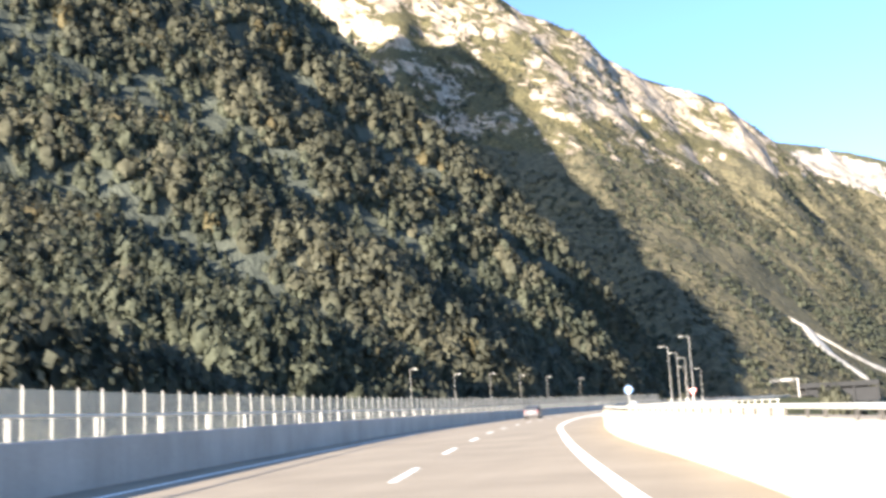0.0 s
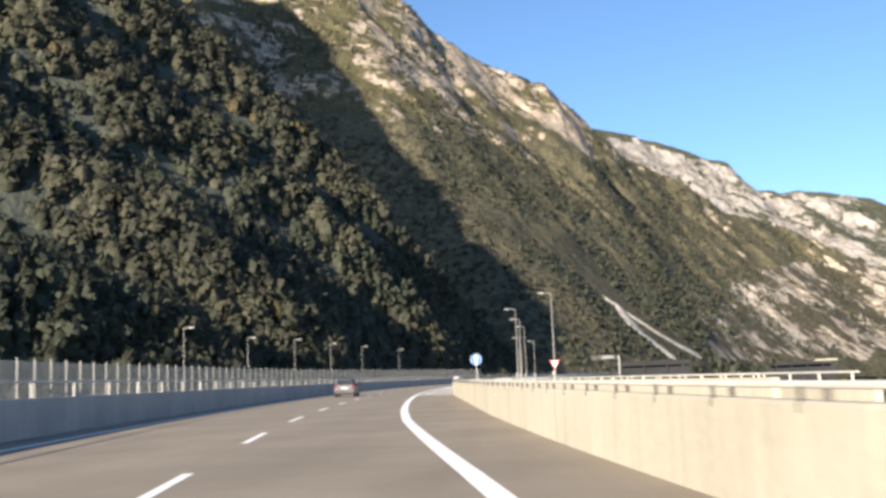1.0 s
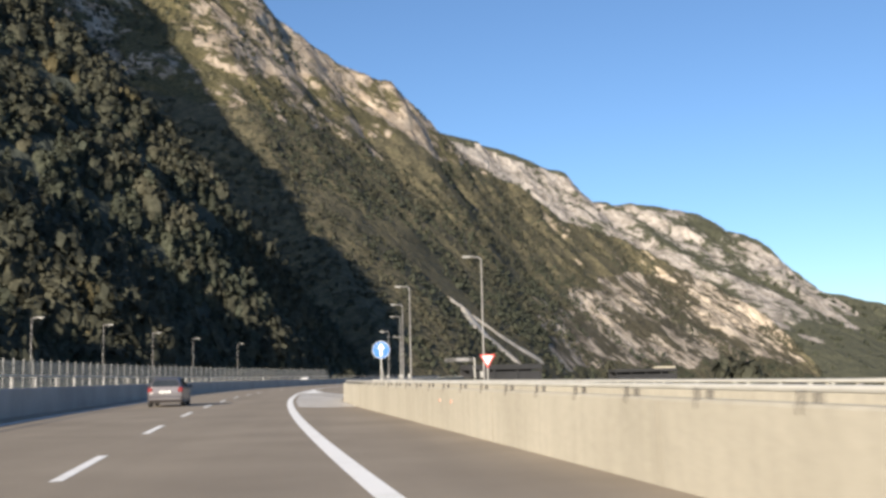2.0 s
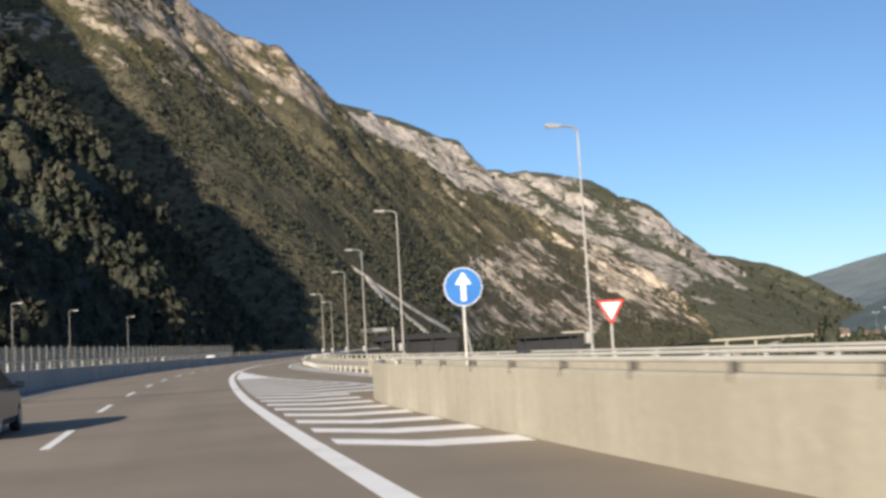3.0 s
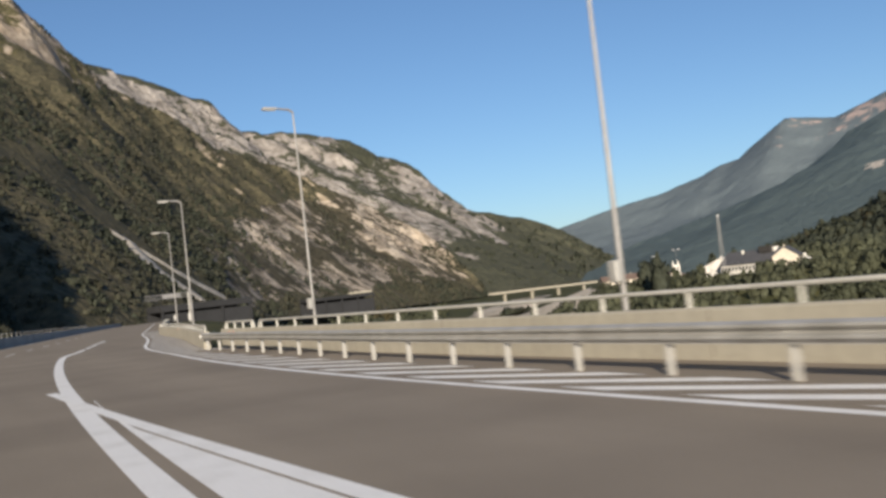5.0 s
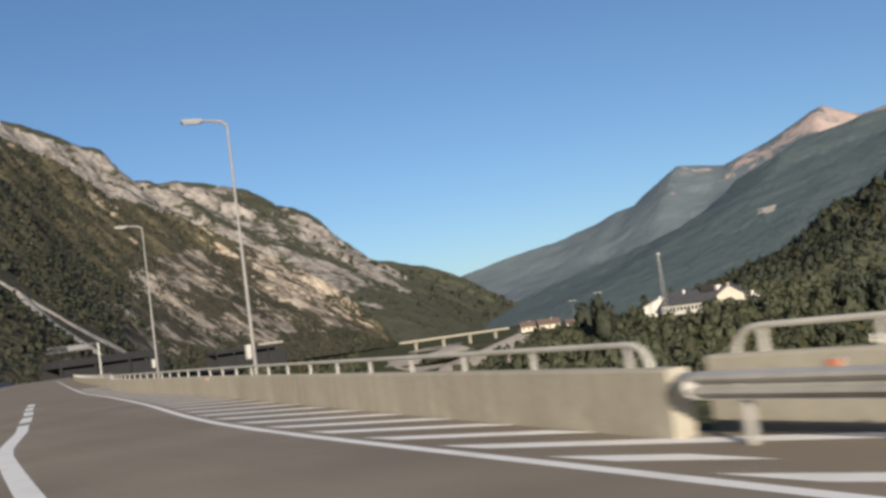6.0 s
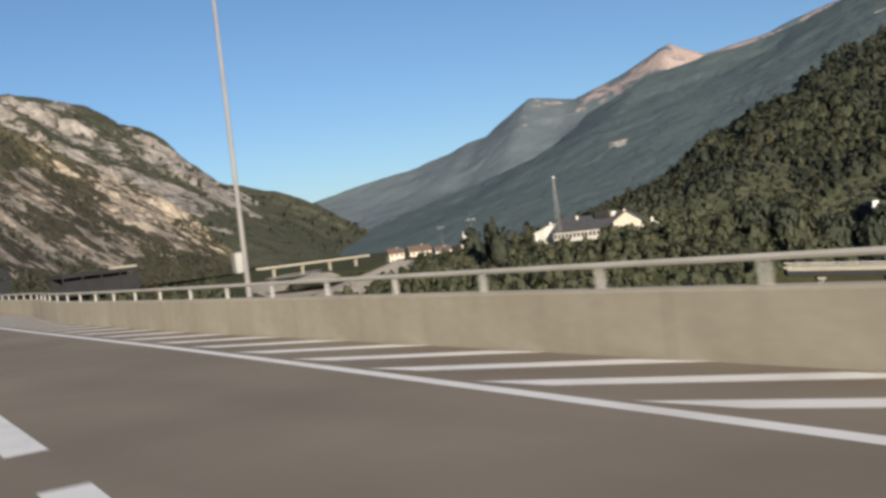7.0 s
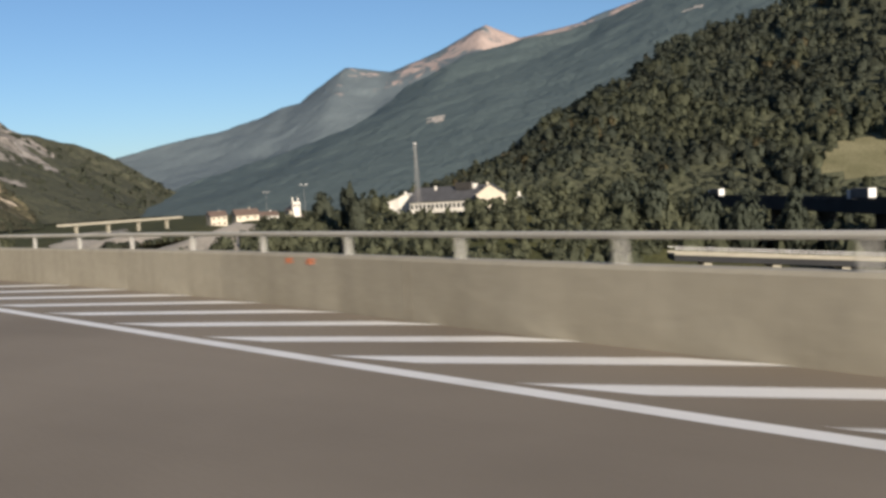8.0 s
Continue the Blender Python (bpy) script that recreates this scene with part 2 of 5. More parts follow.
def part(name, bm, mat, parent=None, label=""):
    me = bpy.data.meshes.new(name)
    bm.to_mesh(me)
    bm.free()
    me.materials.append(mat)
    ob = new(name, me)
    if parent is not None:
        ob.parent = parent
    if label:
        tagged(ob, label)
    return ob


def mesh_of(name, verts, faces, mat, parent=None, smooth=False):
    me = bpy.data.meshes.new(name)
    me.from_pydata([tuple(v) for v in verts], [], [tuple(f) for f in faces])
    me.materials.append(mat)
    if smooth:
        me.polygons.foreach_set("use_smooth", [True] * len(me.polygons))
    me.update()
    ob = new(name, me)
    if parent is not None:
        ob.parent = parent
    return ob


def thing(name, m, label, category, group="", kind=""):
    ob = new(name)
    ob.matrix_basis = m
    return tagged(ob, label, category, group, kind)


def box(bm, cx, cy, cz, sx, sy, sz, bevel=0.0, turn=0.0):
    """A box by its centre and sizes, turned about z, with bevelled edges."""
    r = bmesh.ops.create_cube(bm, size=1.0)
    vs = r["verts"]
    bmesh.ops.transform(bm, matrix=pose(cx, cy, cz, 0, 0, turn) @ Matrix.Diagonal((sx, sy, sz, 1)), verts=vs)
    if bevel:
        es = list({e for v in vs for e in v.link_edges})
        bmesh.ops.bevel(bm, geom=es, offset=bevel, segments=1, affect="EDGES")
    return bm


def tube(bm, pts, radii, sides=8):
    """A round bar along points, with a radius at each; caps closed."""
    rings = []
    for i, p in enumerate(pts):
        p = Vector(p)
        a = Vector(pts[max(0, i - 1)])
        b = Vector(pts[min(len(pts) - 1, i + 1)])
        q = (b - a).to_track_quat("Z", "Y")
        r = radii[i] if hasattr(radii, "__len__") else radii
        rings.append([bm.verts.new(p + q @ Vector((r * math.cos(2 * math.pi * k / sides), r * math.sin(2 * math.pi * k / sides), 0)))
                      for k in range(sides)])
    for r0, r1 in zip(rings, rings[1:]):
        for k in range(sides):
            bm.faces.new((r0[k], r0[(k + 1) % sides], r1[(k + 1) % sides], r1[k]))
    bm.faces.new(list(reversed(rings[0])))
    bm.faces.new(rings[-1])
    return bm


def sweep(section, line):
    """Vertices and faces of a closed section (across, up) carried along a plan line of (x, y, z)."""
    verts, faces, k = [], [], len(section)
    line = [Vector(p) for p in line]
    for i, p in enumerate(line):
        d = line[min(i + 1, len(line) - 1)] - line[max(i - 1, 0)]
        right = Vector((d.y, -d.x, 0)).normalized()
        verts += [tuple(p + right * a + Vector((0, 0, h))) for a, h in section]
    for i in range(len(line) - 1):
        for j in range(k):
            faces.append((i * k + j, i * k + (j + 1) % k, (i + 1) * k + (j + 1) % k, (i + 1) * k + j))
    faces.append(tuple(range(k)))
    faces.append(tuple(reversed(range((len(line) - 1) * k, len(line) * k))))
    return verts, faces


def along(f, y0, y1, step, z=0.0, off=0.0):
    n = max(2, int(abs(y1 - y0) / step) + 1)
    return [(float(f(y)) + off, float(y), z) for y in np.linspace(y0, y1, n)]


def ribbon(name, f, y0, y1, width, parent, z=0.004, step=3.0, mat=None):
    pts = along(f, y0, y1, step, z)
    verts, faces = [], []
    for i, p in enumerate(pts):
        a, b = Vector(pts[max(0, i - 1)]), Vector(pts[min(len(pts) - 1, i + 1)])
        r = Vector((b.y - a.y, -(b.x - a.x), 0)).normalized() * (width / 2)
        verts += [tuple(Vector(p) - r), tuple(Vector(p) + r)]
    for i in range(len(pts) - 1):
        faces.append((2 * i, 2 * i + 1, 2 * i + 3, 2 * i + 2))
    return mesh_of(name, verts, faces, mat or PAINT, parent)


def rib(p):
    """0 in the gullies to 1 on the ridges that run down the spur."""
    q = Vector((p[0], p[1], p[2]))
    s = (0.96 * q.y - 0.18 * q.x + 0.2 * q.z + 20 + 26 * noise.noise(q / 75 + Vector((0, 0, 4))) + 12 * noise.noise(q / 24)) / 84
    s -= math.floor(s)
    return s / 0.45 if s < 0.45 else (1 - s) / 0.55


def loft(name, crest, foot, mat, rows, cols, rough, seed, sag=0.0, octave=180.0, label="", ridges=0.0, fine=1.0, ribs=0.0, paired=False):
    """A mountain face between a crest line and a foot line in plan, with its back side falling away; rough is its relief in metres."""
    crest, foot = [np.array(c, float) for c in (crest, foot)]

    def spread(p, n):
        s = np.arange(len(p)) if paired else np.concatenate([[0], np.cumsum(np.linalg.norm(np.diff(p, axis=0), axis=1))])
        u = np.linspace(0, s[-1], n)
        return np.stack([np.interp(u, s, p[:, k]) for k in range(3)], 1)
    c, f = spread(crest, cols), spread(foot, cols)
    verts, faces = [], []
    for j in range(rows + 8):
        v = j / (rows - 1)
        v = v ** 1.5 if paired and v < 1 else v
        for i in range(cols):
            if v <= 1:
                p = f[i] * (1 - v) + c[i] * v
                p[2] = f[i][2] + (c[i][2] - f[i][2]) * (v - sag * math.sin(math.pi * v))
            else:
                back = c[i] - f[i]
                p = c[i] + back * (v - 1) * 2.0
                p[2] = c[i][2] - (v - 1) * 2.2 * (c[i][2] - f[i][2])
            w = math.sin(math.pi * min(1, v) * 0.5) if v <= 1 else 1
            q = Vector(p) / octave + Vector((seed * 7.3, seed * 3.1, 0))
            h = noise.fractal(q, fine, 2.1, 6) * rough * (0.25 + 0.75 * w)
            if ridges:
                q = q + noise.noise_vector(q * 1.7) * 0.16
                g = noise.fractal(Vector(((q.x * 0.42 - q.z * 0.91) * 0.3, q.y * 0.35, (q.x * 0.91 + q.z * 0.42) * 1.4)), 0.9, 2.2, 5)
                h += (abs(g) - 0.35) * ridges * w
            if ribs:
                h += ribs * (rib(p) - 0.5) * 2 * math.sin(math.pi * min(1, max(0.0, v) ** 0.55)) + 24 * min(1.0, c[i][2] / 500) * math.sin(math.pi * min(1.0, v / 0.4))
            out = Vector((f[i] - c[i])).normalized()
            p = Vector(p) + out * h * 0.8 + Vector((0, 0, h * 0.45))
            verts.append(p)
    for j in range(rows + 7):
        for i in range(cols - 1):
            a = j * cols + i
            faces.append((a, a + 1, a + cols + 1, a + cols))
    ob = mesh_of(name, verts, faces, mat, smooth=True)
    tagged(ob, label, "mountain", kind="structure")
    return ob, np.array([tuple(v) for v in verts]).reshape(rows + 8, cols, 3)


def choose_material(ob, grid, mat, chooser):
    """Gives the faces whose place the chooser names a second material."""
    for m_ in (mat if isinstance(mat, tuple) else (mat,)):
        ob.data.materials.append(m_)
    cols = grid.shape[1]
    ob.data.polygons.foreach_set("material_index", np.array([int(chooser(grid[k // (cols - 1), k % (cols - 1)])) for k in range(len(ob.data.polygons))], dtype=np.int32))


# ---- ground ----
wall_one = curve([(-60, -1.0), (0, -5.4), (25, -9.2), (49, -11.7), (66, -12.95), (80, -14.0), (94, -15.0), (104, -15.45)])
outer = curve([(40, -1.6), (60, -4.6), (80, -7.5), (100, -10.0), (115, -11.5), (126, -12.4), (136, -13.0), (146, -13.5), (160, -13.9), (172, -13.6),
               (180, -13.0), (193, -11.9), (209, -9.2), (219, -7.6), (241, -4.4), (251, -2.7), (300, 6.0)])
gore_right = curve([(40, -2.6), (62, -6.3), (82, -9.3), (100, -11.9), (112, -13.4), (122.5, -14.6), (129, -15.75), (137, -16.65), (146, -17.25), (160, -17.95), (168, -18.2)])
wall_back = curve([(40, 1.5), (60, -2.6), (88, -6.2), (115, -8.8), (137, -10.4), (150, -11.1), (165, -11.2), (181.5, -10.9)])
wall_two = curve([(182, -11.6), (189, -10.5), (204, -8.1), (216, -6.5), (228, -5.0), (240.4, -2.9), (248, -1.0), (258, 0.6), (300, 8.0), (420, 31.0)])


wall_front = curve([(40, -0.8), (60, -3.8), (80, -6.7), (100, -9.25), (115, -10.85), (122.6, -11.56), (126, -11.77), (130, -11.88), (133, -11.95)])


def right_bound(y):
    y = np.asarray(y, float)
    return np.where(y < 181, wall_back(y), wall_two(y))


def ground_height(x, y):
    """The terrain: a bench under the road, the valley floor lower to the right of it."""
    d = x - float(right_bound(min(max(y, 40), 420))) - 3
    t_ = min(1, max(0, d / 75))
    drop = -24 * (t_ * t_ * (3 - 2 * t_))
    s_ = min(1, max(0, (x - 195) / 70)) * min(1, max(0, (y - 370) / 50)) * min(1, max(0, (640 - y) / 70)) * min(1, max(0, (365 - x) / 30))
    drop = drop + (-7.4 - drop) * s_
    drop += 9.0 * math.exp(-(((x - 405) / 75) ** 2 + ((y - 780) / 60) ** 2) ** 2)
    drop -= 6.0 * math.exp(-(((x - 262) / 42) ** 2 + ((y - 318) / 42) ** 2))
    return -0.25 + drop + (noise.fractal(Vector((x / 60, y / 60, 3.3)), 1, 2, 3) * 1.6 * t_ * (1 - s_))


gx = np.unique(np.concatenate([np.linspace(-5200, -200, 26), np.linspace(-200, 420, 125), np.linspace(420, 5200, 50)]))
gy = np.unique(np.concatenate([np.linspace(-5200, -200, 22), np.linspace(-200, 900, 120), np.linspace(900, 5200, 44)]))
gv = [(x, y, ground_height(x, y)) for y in gy for x in gx]
gf = [(j * len(gx) + i, j * len(gx) + i + 1, (j + 1) * len(gx) + i + 1, (j + 1) * len(gx) + i)
      for j in range(len(gy) - 1) for i in range(len(gx) - 1)]
ground = tagged(mesh_of("ground", gv, gf, GRASS, smooth=True), "dry green valley meadow with scrub", "ground", kind="structure")


GRAVEL = material("river_gravel", (0.55, 0.49, 0.40), 0.95, dark=(0.38, 0.34, 0.28), scale=0.03, bump=0.6, bump_scale=0.5, grain=0.2, spec=0.1)


def river_bed(line, width):
    """A pale gravel bed draped on the valley floor."""
    bed = curve(line)
    verts, faces, n = [], [], 80
    for i in range(n):
        y = line[0][0] + (line[-1][0] - line[0][0]) * i / (n - 1)
        w = width * (1 + 0.35 * noise.noise(Vector((y / 60, 4.0, 0))))
        for q in range(9):
            x = float(bed(y)) + w * (q / 8 - 0.5) + 5 * noise.noise(Vector((q, y / 25, 1.0)))
            verts.append((x, y, ground_height(x, y) + (0.5 if 0 < q < 8 else -0.4)))
    for i in range(n - 1):
        for q in range(8):
            faces.append((i * 9 + q, i * 9 + q + 1, i * 9 + q + 10, i * 9 + q + 9))
    tagged(mesh_of("river_bed", verts, faces, GRAVEL, smooth=True), "pale dry gravel river bed on the valley floor", "river bed", kind="structure")
    return bed


bed_line = river_bed([(520, 215), (600, 258), (700, 306), (835, 358), (1000, 462), (1180, 585)], 62)


# ---- road ----
def slab(name, left, right, y0, y1, mat, label, step=4.0, z=0.0, thick=0.2, category="road"):
    ys = np.linspace(y0, y1, int((y1 - y0) / step) + 1)
    verts, faces = [], []
    for y in ys:
        a, b = float(left(y)), float(right(y))
        verts += [(a, y, z), (b, y, z), (b, y, z - thick), (a, y, z - thick)]
    for i in range(len(ys) - 1):
        for j in range(4):
            faces.append((4 * i + j, 4 * i + (j + 1) % 4, 4 * i + 4 + (j + 1) % 4, 4 * i + 4 + j)[::-1])
    faces += [(0, 1, 2, 3), tuple(4 * (len(ys) - 1) + j for j in (3, 2, 1, 0))]
    return tagged(mesh_of(name, verts, faces, mat), label, category, kind="structure")


road = slab("road", lambda y: edge(y) - 24.5, right_bound, -80, 620, ASPHALT, "brownish grey asphalt motorway with white markings")


def edge_mark(y):
    """The painted edge line: a little inside the edge before the gore, swinging out along the merging lane."""
    y = np.asarray(y, float)
    return edge(y) + np.interp(y, [30, 58, 112, 150, 172, 196, 203, 214, 228, 240], [0.06, -0.22, -0.34, -0.18, -0.08, 0.0, 0.6, 1.05, 1.2, 1.25])


ribbon("edge_line", edge_mark, -80, 206.9, 0.30, road, step=2.0)
ribbon("left_edge_line", lambda y: edge(y) - 9.5, -80, 620, 0.2, road)
ribbon("ramp_line", gore_right, 62, 167, 0.22, road, 0.009)
ribbon("outer_edge_line", outer, 62, 420, 0.17, road)
ribbon("far_edge_line", lambda y: edge(y) - 13.4, -80, 620, 0.2, road)
for k in range(-11, 46):
    y0 = 51.0 + 11.85 * k
    ribbon("lane_dash", lambda y: edge(y) - 3.88 - 0.57 * np.clip((y - 30) / 90, 0, 1), y0, y0 + 4.6, 0.17, road)
    ribbon("far_lane_dash", lambda y: edge(y) - 17.6, y0, y0 + 4.6, 0.17, road)
for k in range(1, 5):
    y0 = 202.7 + 6.0 * k
    ribbon("merge_dash", edge_mark, y0, y0 + 4.3, 0.34, road)


def stripe(name, pts, width, parent):
    """A painted bar through plan points, with a constant width along y."""
    verts, faces = [], []
    for x, y in pts:
        verts += [(x, y - width / 2, 0.005), (x, y + width / 2, 0.005)]
    for i in range(len(pts) - 1):
        faces.append((2 * i, 2 * i + 2, 2 * i + 3, 2 * i + 1))
    return mesh_of(name, verts, faces, PAINT, parent)


# chevrons in the gore between the motorway and the ramp, a solid wedge at its tip
for k in range(17):
    y = 134.8 - 2.43 * k
    a = float(edge_mark(y)) + 0.34
    low = y < 115
    b = float(wall_one(min(y, 104))) - 0.04 if low else float(gore_right(y)) - 0.18
    if b - a < 0.4:
        continue
    m_ = a + (b - a) * 0.48
    fall = float(np.interp(y, [132, 136.7], [-1.15, -0.5]))
    rise = float(np.interp(y, [110, 118, 124, 131, 137], [-0.2, 0.2, 0.62, 0.7, 1.0]))
    ym = y + fall * (m_ - a)
    b2 = b
    for _ in range(4):
        far_y = ym + rise * (b2 - m_)
        b2 = float(wall_one(min(far_y, 104))) - 0.04 if low else float(gore_right(far_y)) - 0.18
    stripe("gore_stripe", [(a, y), (m_, ym), (b2, ym + rise * (b2 - m_))], 0.98, road)
wv, wf = [], []
ys = np.linspace(136.6, 163, 14)
for y in ys:
    wv += [(float(edge_mark(y)) + 0.3, y, 0.005), (max(float(gore_right(y)) - 0.14, float(edge_mark(y)) + 0.32), y + 0.0, 0.005)]
for i in range(13):
    wf.append((2 * i, 2 * i + 1, 2 * i + 3, 2 * i + 2))
mesh_of("gore_wedge", wv, wf, PAINT, road)
# slanting bars between the outer edge line and the parapet
for k in range(-6, 60):
    y = 129.35 + 2.2 * k - 0.055 * max(0, k - 34)
    a = float(outer(y)) + 0.24
    b = a + 1.0
    for _ in range(6):
        y2 = y - 3.1 * (b - a)
        b = min(float(right_bound(y2)) - (0.04 if y2 > 182 else 1.25 if y2 > 133 else 1.8), a + 2.4)
    if b - a > 0.3:
        stripe("hatch_stripe", [(a, y), (b, y - 3.1 * (b - a))], 0.95, road)
# a dark joint across the carriageway
jv = [(float(edge(121.4)) - 9.2, 122.2, 0.0045), (float(edge(121.4)) - 0.15, 121.2, 0.0045), (float(edge(121.4)) - 0.15, 121.6, 0.0045), (float(edge(121.4)) - 9.2, 122.7, 0.0045)]
TAR = material("tar_seal", (0.10, 0.086, 0.07), 0.7, dark=(0.075, 0.065, 0.053), scale=1.5, grain=0.2)
mesh_of("expansion_joint", jv, [(0, 1, 2, 3)], TAR, road)


# ---- parapets ----
def parapet_section(h, w=0.24, foot=0.0):
    """Upright face towards the carriageway at 0, with a slightly chamfered top."""
    return [(0, -0.15), (0, h - 0.03), (0.03, h), (w - 0.03, h), (w, h - 0.03), (w, -0.15)]


def parapet(name, f, y0, y1, h, label, step=3.0, mirror=False, off=0.0, mat=None):
    pts = along(f, y0, y1, step, 0.0, off)
    sec = parapet_section(h)
    if mirror:
        sec = [(-a, b) for a, b in reversed(sec)]
    v, fc = sweep(sec, pts)
    return tagged(mesh_of(name, v, fc, mat or CONCRETE), label, "wall", kind="structure")


def handrail(f, y0, y1, base, top, off, label, spacing=2.0, round_ends=True, group="parapet handrails", post_mat=None):
    """A steel rail with flat posts on a parapet's top, its ends bent down."""
    ob = thing("handrail", pose(0, 0, 0), label, "handrail", group)
    pts = along(f, y0, y1, 2.0, top, off)
    if round_ends:
        a, b = pts[0], pts[-1]
        rise = top - base
        arc = [(rise * 1.3 * (1 - math.cos(q * math.pi / 10)), base + rise * math.sin(q * math.pi / 10)) for q in range(6)]
        pts = [(float(f(y0 + d)) + off, y0 + d, h) for d, h in arc] + pts[1:-1] + [(float(f(y1 - d)) + off, y1 - d, h) for d, h in reversed(arc)]
    bm = bmesh.new()
    tube(bm, pts, 0.032, 8)
    part("rail", bm, RAIL_PAINT, ob)
    n = max(2, int((y1 - y0) / spacing))
    bm = bmesh.new()
    w = 0.06 if top - base > 0.2 else 0.045
    box(bm, 0, 0, 0, w, 0.045, top - base, 0.01)
    me = None
    for k in range(n + 1):
        y = y0 + 0.35 + (y1 - y0 - 0.7) * k / n
        if me is None:
            p = part("post", bm, post_mat or RAIL_PAINT, ob)
            me = p.data
        else:
            p = new("post", me)
            p.parent = ob
        p.matrix_basis = pose(float(f(y)) + off, y, (top + base) / 2 - 0.02)
    return ob


parapet("wall_motorway_right", wall_one, -60, 104, 0.95, "beige concrete parapet between motorway and ramp")
nose = curve([(104, -15.45), (107.5, -15.3), (110, -14.9), (114, -14.15)])
parapet("wall_nose", nose, 104, 114, 0.95, "beige concrete parapet end at the gore", step=1.0)
parapet("wall_ramp_left", lambda y: gore_right(y) - 0.55, 45, 113.8, 0.9, "beige concrete parapet along the ramp", mirror=True)
parapet("wall_ramp_front", wall_front, 45, 133, 0.70, "beige concrete parapet close to the ramp's edge line")
parapet("wall_ramp_right", wall_back, 131.5, 182.2, 0.68, "beige concrete parapet behind the guard rail")
parapet("wall_ramp_step", curve([(132.8, -11.8), (133.04, -10.2)]), 132.8, 133.04, 0.69, "beige concrete end wall where the parapet steps back", step=0.03)
parapet("wall_outer", wall_two, 182, 420, 0.64, "beige concrete parapet beside the merging lane")
parapet("wall_left", lambda y: edge(y) - 11.0, -80, 620, 1.12, "grey concrete parapet in shade, along the fast lane", mirror=True, mat=CONCRETE_GREY)
parapet("wall_far_left", lambda y: edge(y) - 24.0, -80, 620, 0.75, "concrete plinth under the clear noise fence", mirror=True)
handrail(wall_one, -58, 103.5, 0.95, 1.07, 0.12, "pale steel handrail, post shadows and scuffs below it as near-black pieces", 2.0, post_mat=NEAR_BLACK)
# near-black pieces below the coping stand in for post shadows and scuffs
mark_me = None
rail_one = bpy.data.objects["handrail"]
for k in range(80):
    y = -57 + 2.0 * k
    if mark_me is None:
        bm = bmesh.new()
        box(bm, -0.004, 0, 0.90, 0.008, 0.03, 0.08, 0.002)
        box(bm, 0.02, 0, 1.0, 0.035, 0.03, 0.12, 0.006)
        br = part("bracket", bm, NEAR_BLACK, rail_one)
        mark_me = br.data
    else:
        br = new("bracket", mark_me)
        br.parent = rail_one
    br.matrix_basis = pose(float(wall_one(y)), y, 0)
handrail(lambda y: gore_right(y) - 0.55, 46, 113, 0.9, 1.0, -0.12, "pale steel handrail along the ramp", 2.0)
handrail(wall_front, 46, 133, 0.70, 0.95, 0.12, "pale steel handrail on the parapet along the ramp", 2.0, round_ends=False)
handrail(wall_back, 132.2, 176.8, 0.68, 0.91, 0.12, "pale steel handrail with its end bent down", 2.0)
handrail(wall_back, 177.4, 181.9, 0.68, 0.92, 0.12, "short steel handrail with both ends bent down", 1.2)
handrail(wall_two, 182.4, 300, 0.64, 0.87, 0.12, "pale steel handrail above the merging lane", 2.0, post_mat=STEEL)
handrail(wall_two, 300.5, 419, 0.64, 0.90, 0.12, "pale steel handrail on the far parapet", 3.0)
handrail(lambda y: edge(y) - 11.0, -79, 200, 1.12, 1.6, -0.12, "grey steel handrail on thin posts on the shaded parapet", 4.0, post_mat=POLE)
handrail(lambda y: edge(y) - 11.0, 200.5, 400, 1.12, 1.6, -0.12, "grey steel handrail on the shaded parapet, farther on", 4.0, post_mat=POLE)


def joints(wall, f, y0, y1, h, side, step=8.0):
    """Shallow dark movement joints down a parapet's face."""
    me = None
    for k in range(int((y1 - y0) / step)):
        y = y0 + step * (k + 0.5)
        turn = math.degrees(math.atan2(-(float(f(y + 0.5)) - float(f(y - 0.5))), 1.0))
        if me is None:
            bm = bmesh.new()
            box(bm, side * 0.002, 0, h / 2, 0.006, 0.022, h - 0.06, 0.001)
            p = part("joint", bm, JOINT, wall)
            me = p.data
        else:
            p = new("joint", me)
            p.parent = wall
        p.matrix_basis = pose(float(f(y)), y, 0, 0, 0, turn)


joints(bpy.data.objects["wall_motorway_right"], wall_one, -56, 104, 0.95, -1)
joints(bpy.data.objects["wall_outer"], wall_two, 184, 300, 0.64, -1)
joints(bpy.data.objects["wall_ramp_right"], wall_back, 134, 182, 0.68, -1)
joints(bpy.data.objects["wall_ramp_front"], wall_front, 93, 133, 0.70, -1)


# ---- mountains ----
M_NEAR = mountain_material("near_mountain_wood", (0.078, 0.086, 0.070), (0.056, 0.064, 0.054), (0.30, 0.26, 0.21), (0.20, 0.175, 0.14), -0.10, 0.007, (0.35, 1, 1), relief=8, dip=40)
M_SLOPE = mountain_material("near_mountain_slope", (0.142, 0.124, 0.078), (0.066, 0.064, 0.042), (0.44, 0.37, 0.285), (0.24, 0.20, 0.150), -0.05, 0.013, (0.6, 0.5, 1), relief=10, dip=66)
M_CLIFF = mountain_material("near_mountain_cliff", (0.142, 0.124, 0.068), (0.066, 0.066, 0.038), (0.48, 0.405, 0.325), (0.24, 0.195, 0.150), 0.135, 0.017, (0.6, 0.5, 1), relief=14, dip=64)
M_RIB = mountain_material("rib_rock", (0.120, 0.105, 0.072), (0.060, 0.058, 0.042), (0.60, 0.52, 0.425), (0.17, 0.142, 0.115), 0.18, 0.015, (0.5, 0.4, 1), relief=24, dip=60)
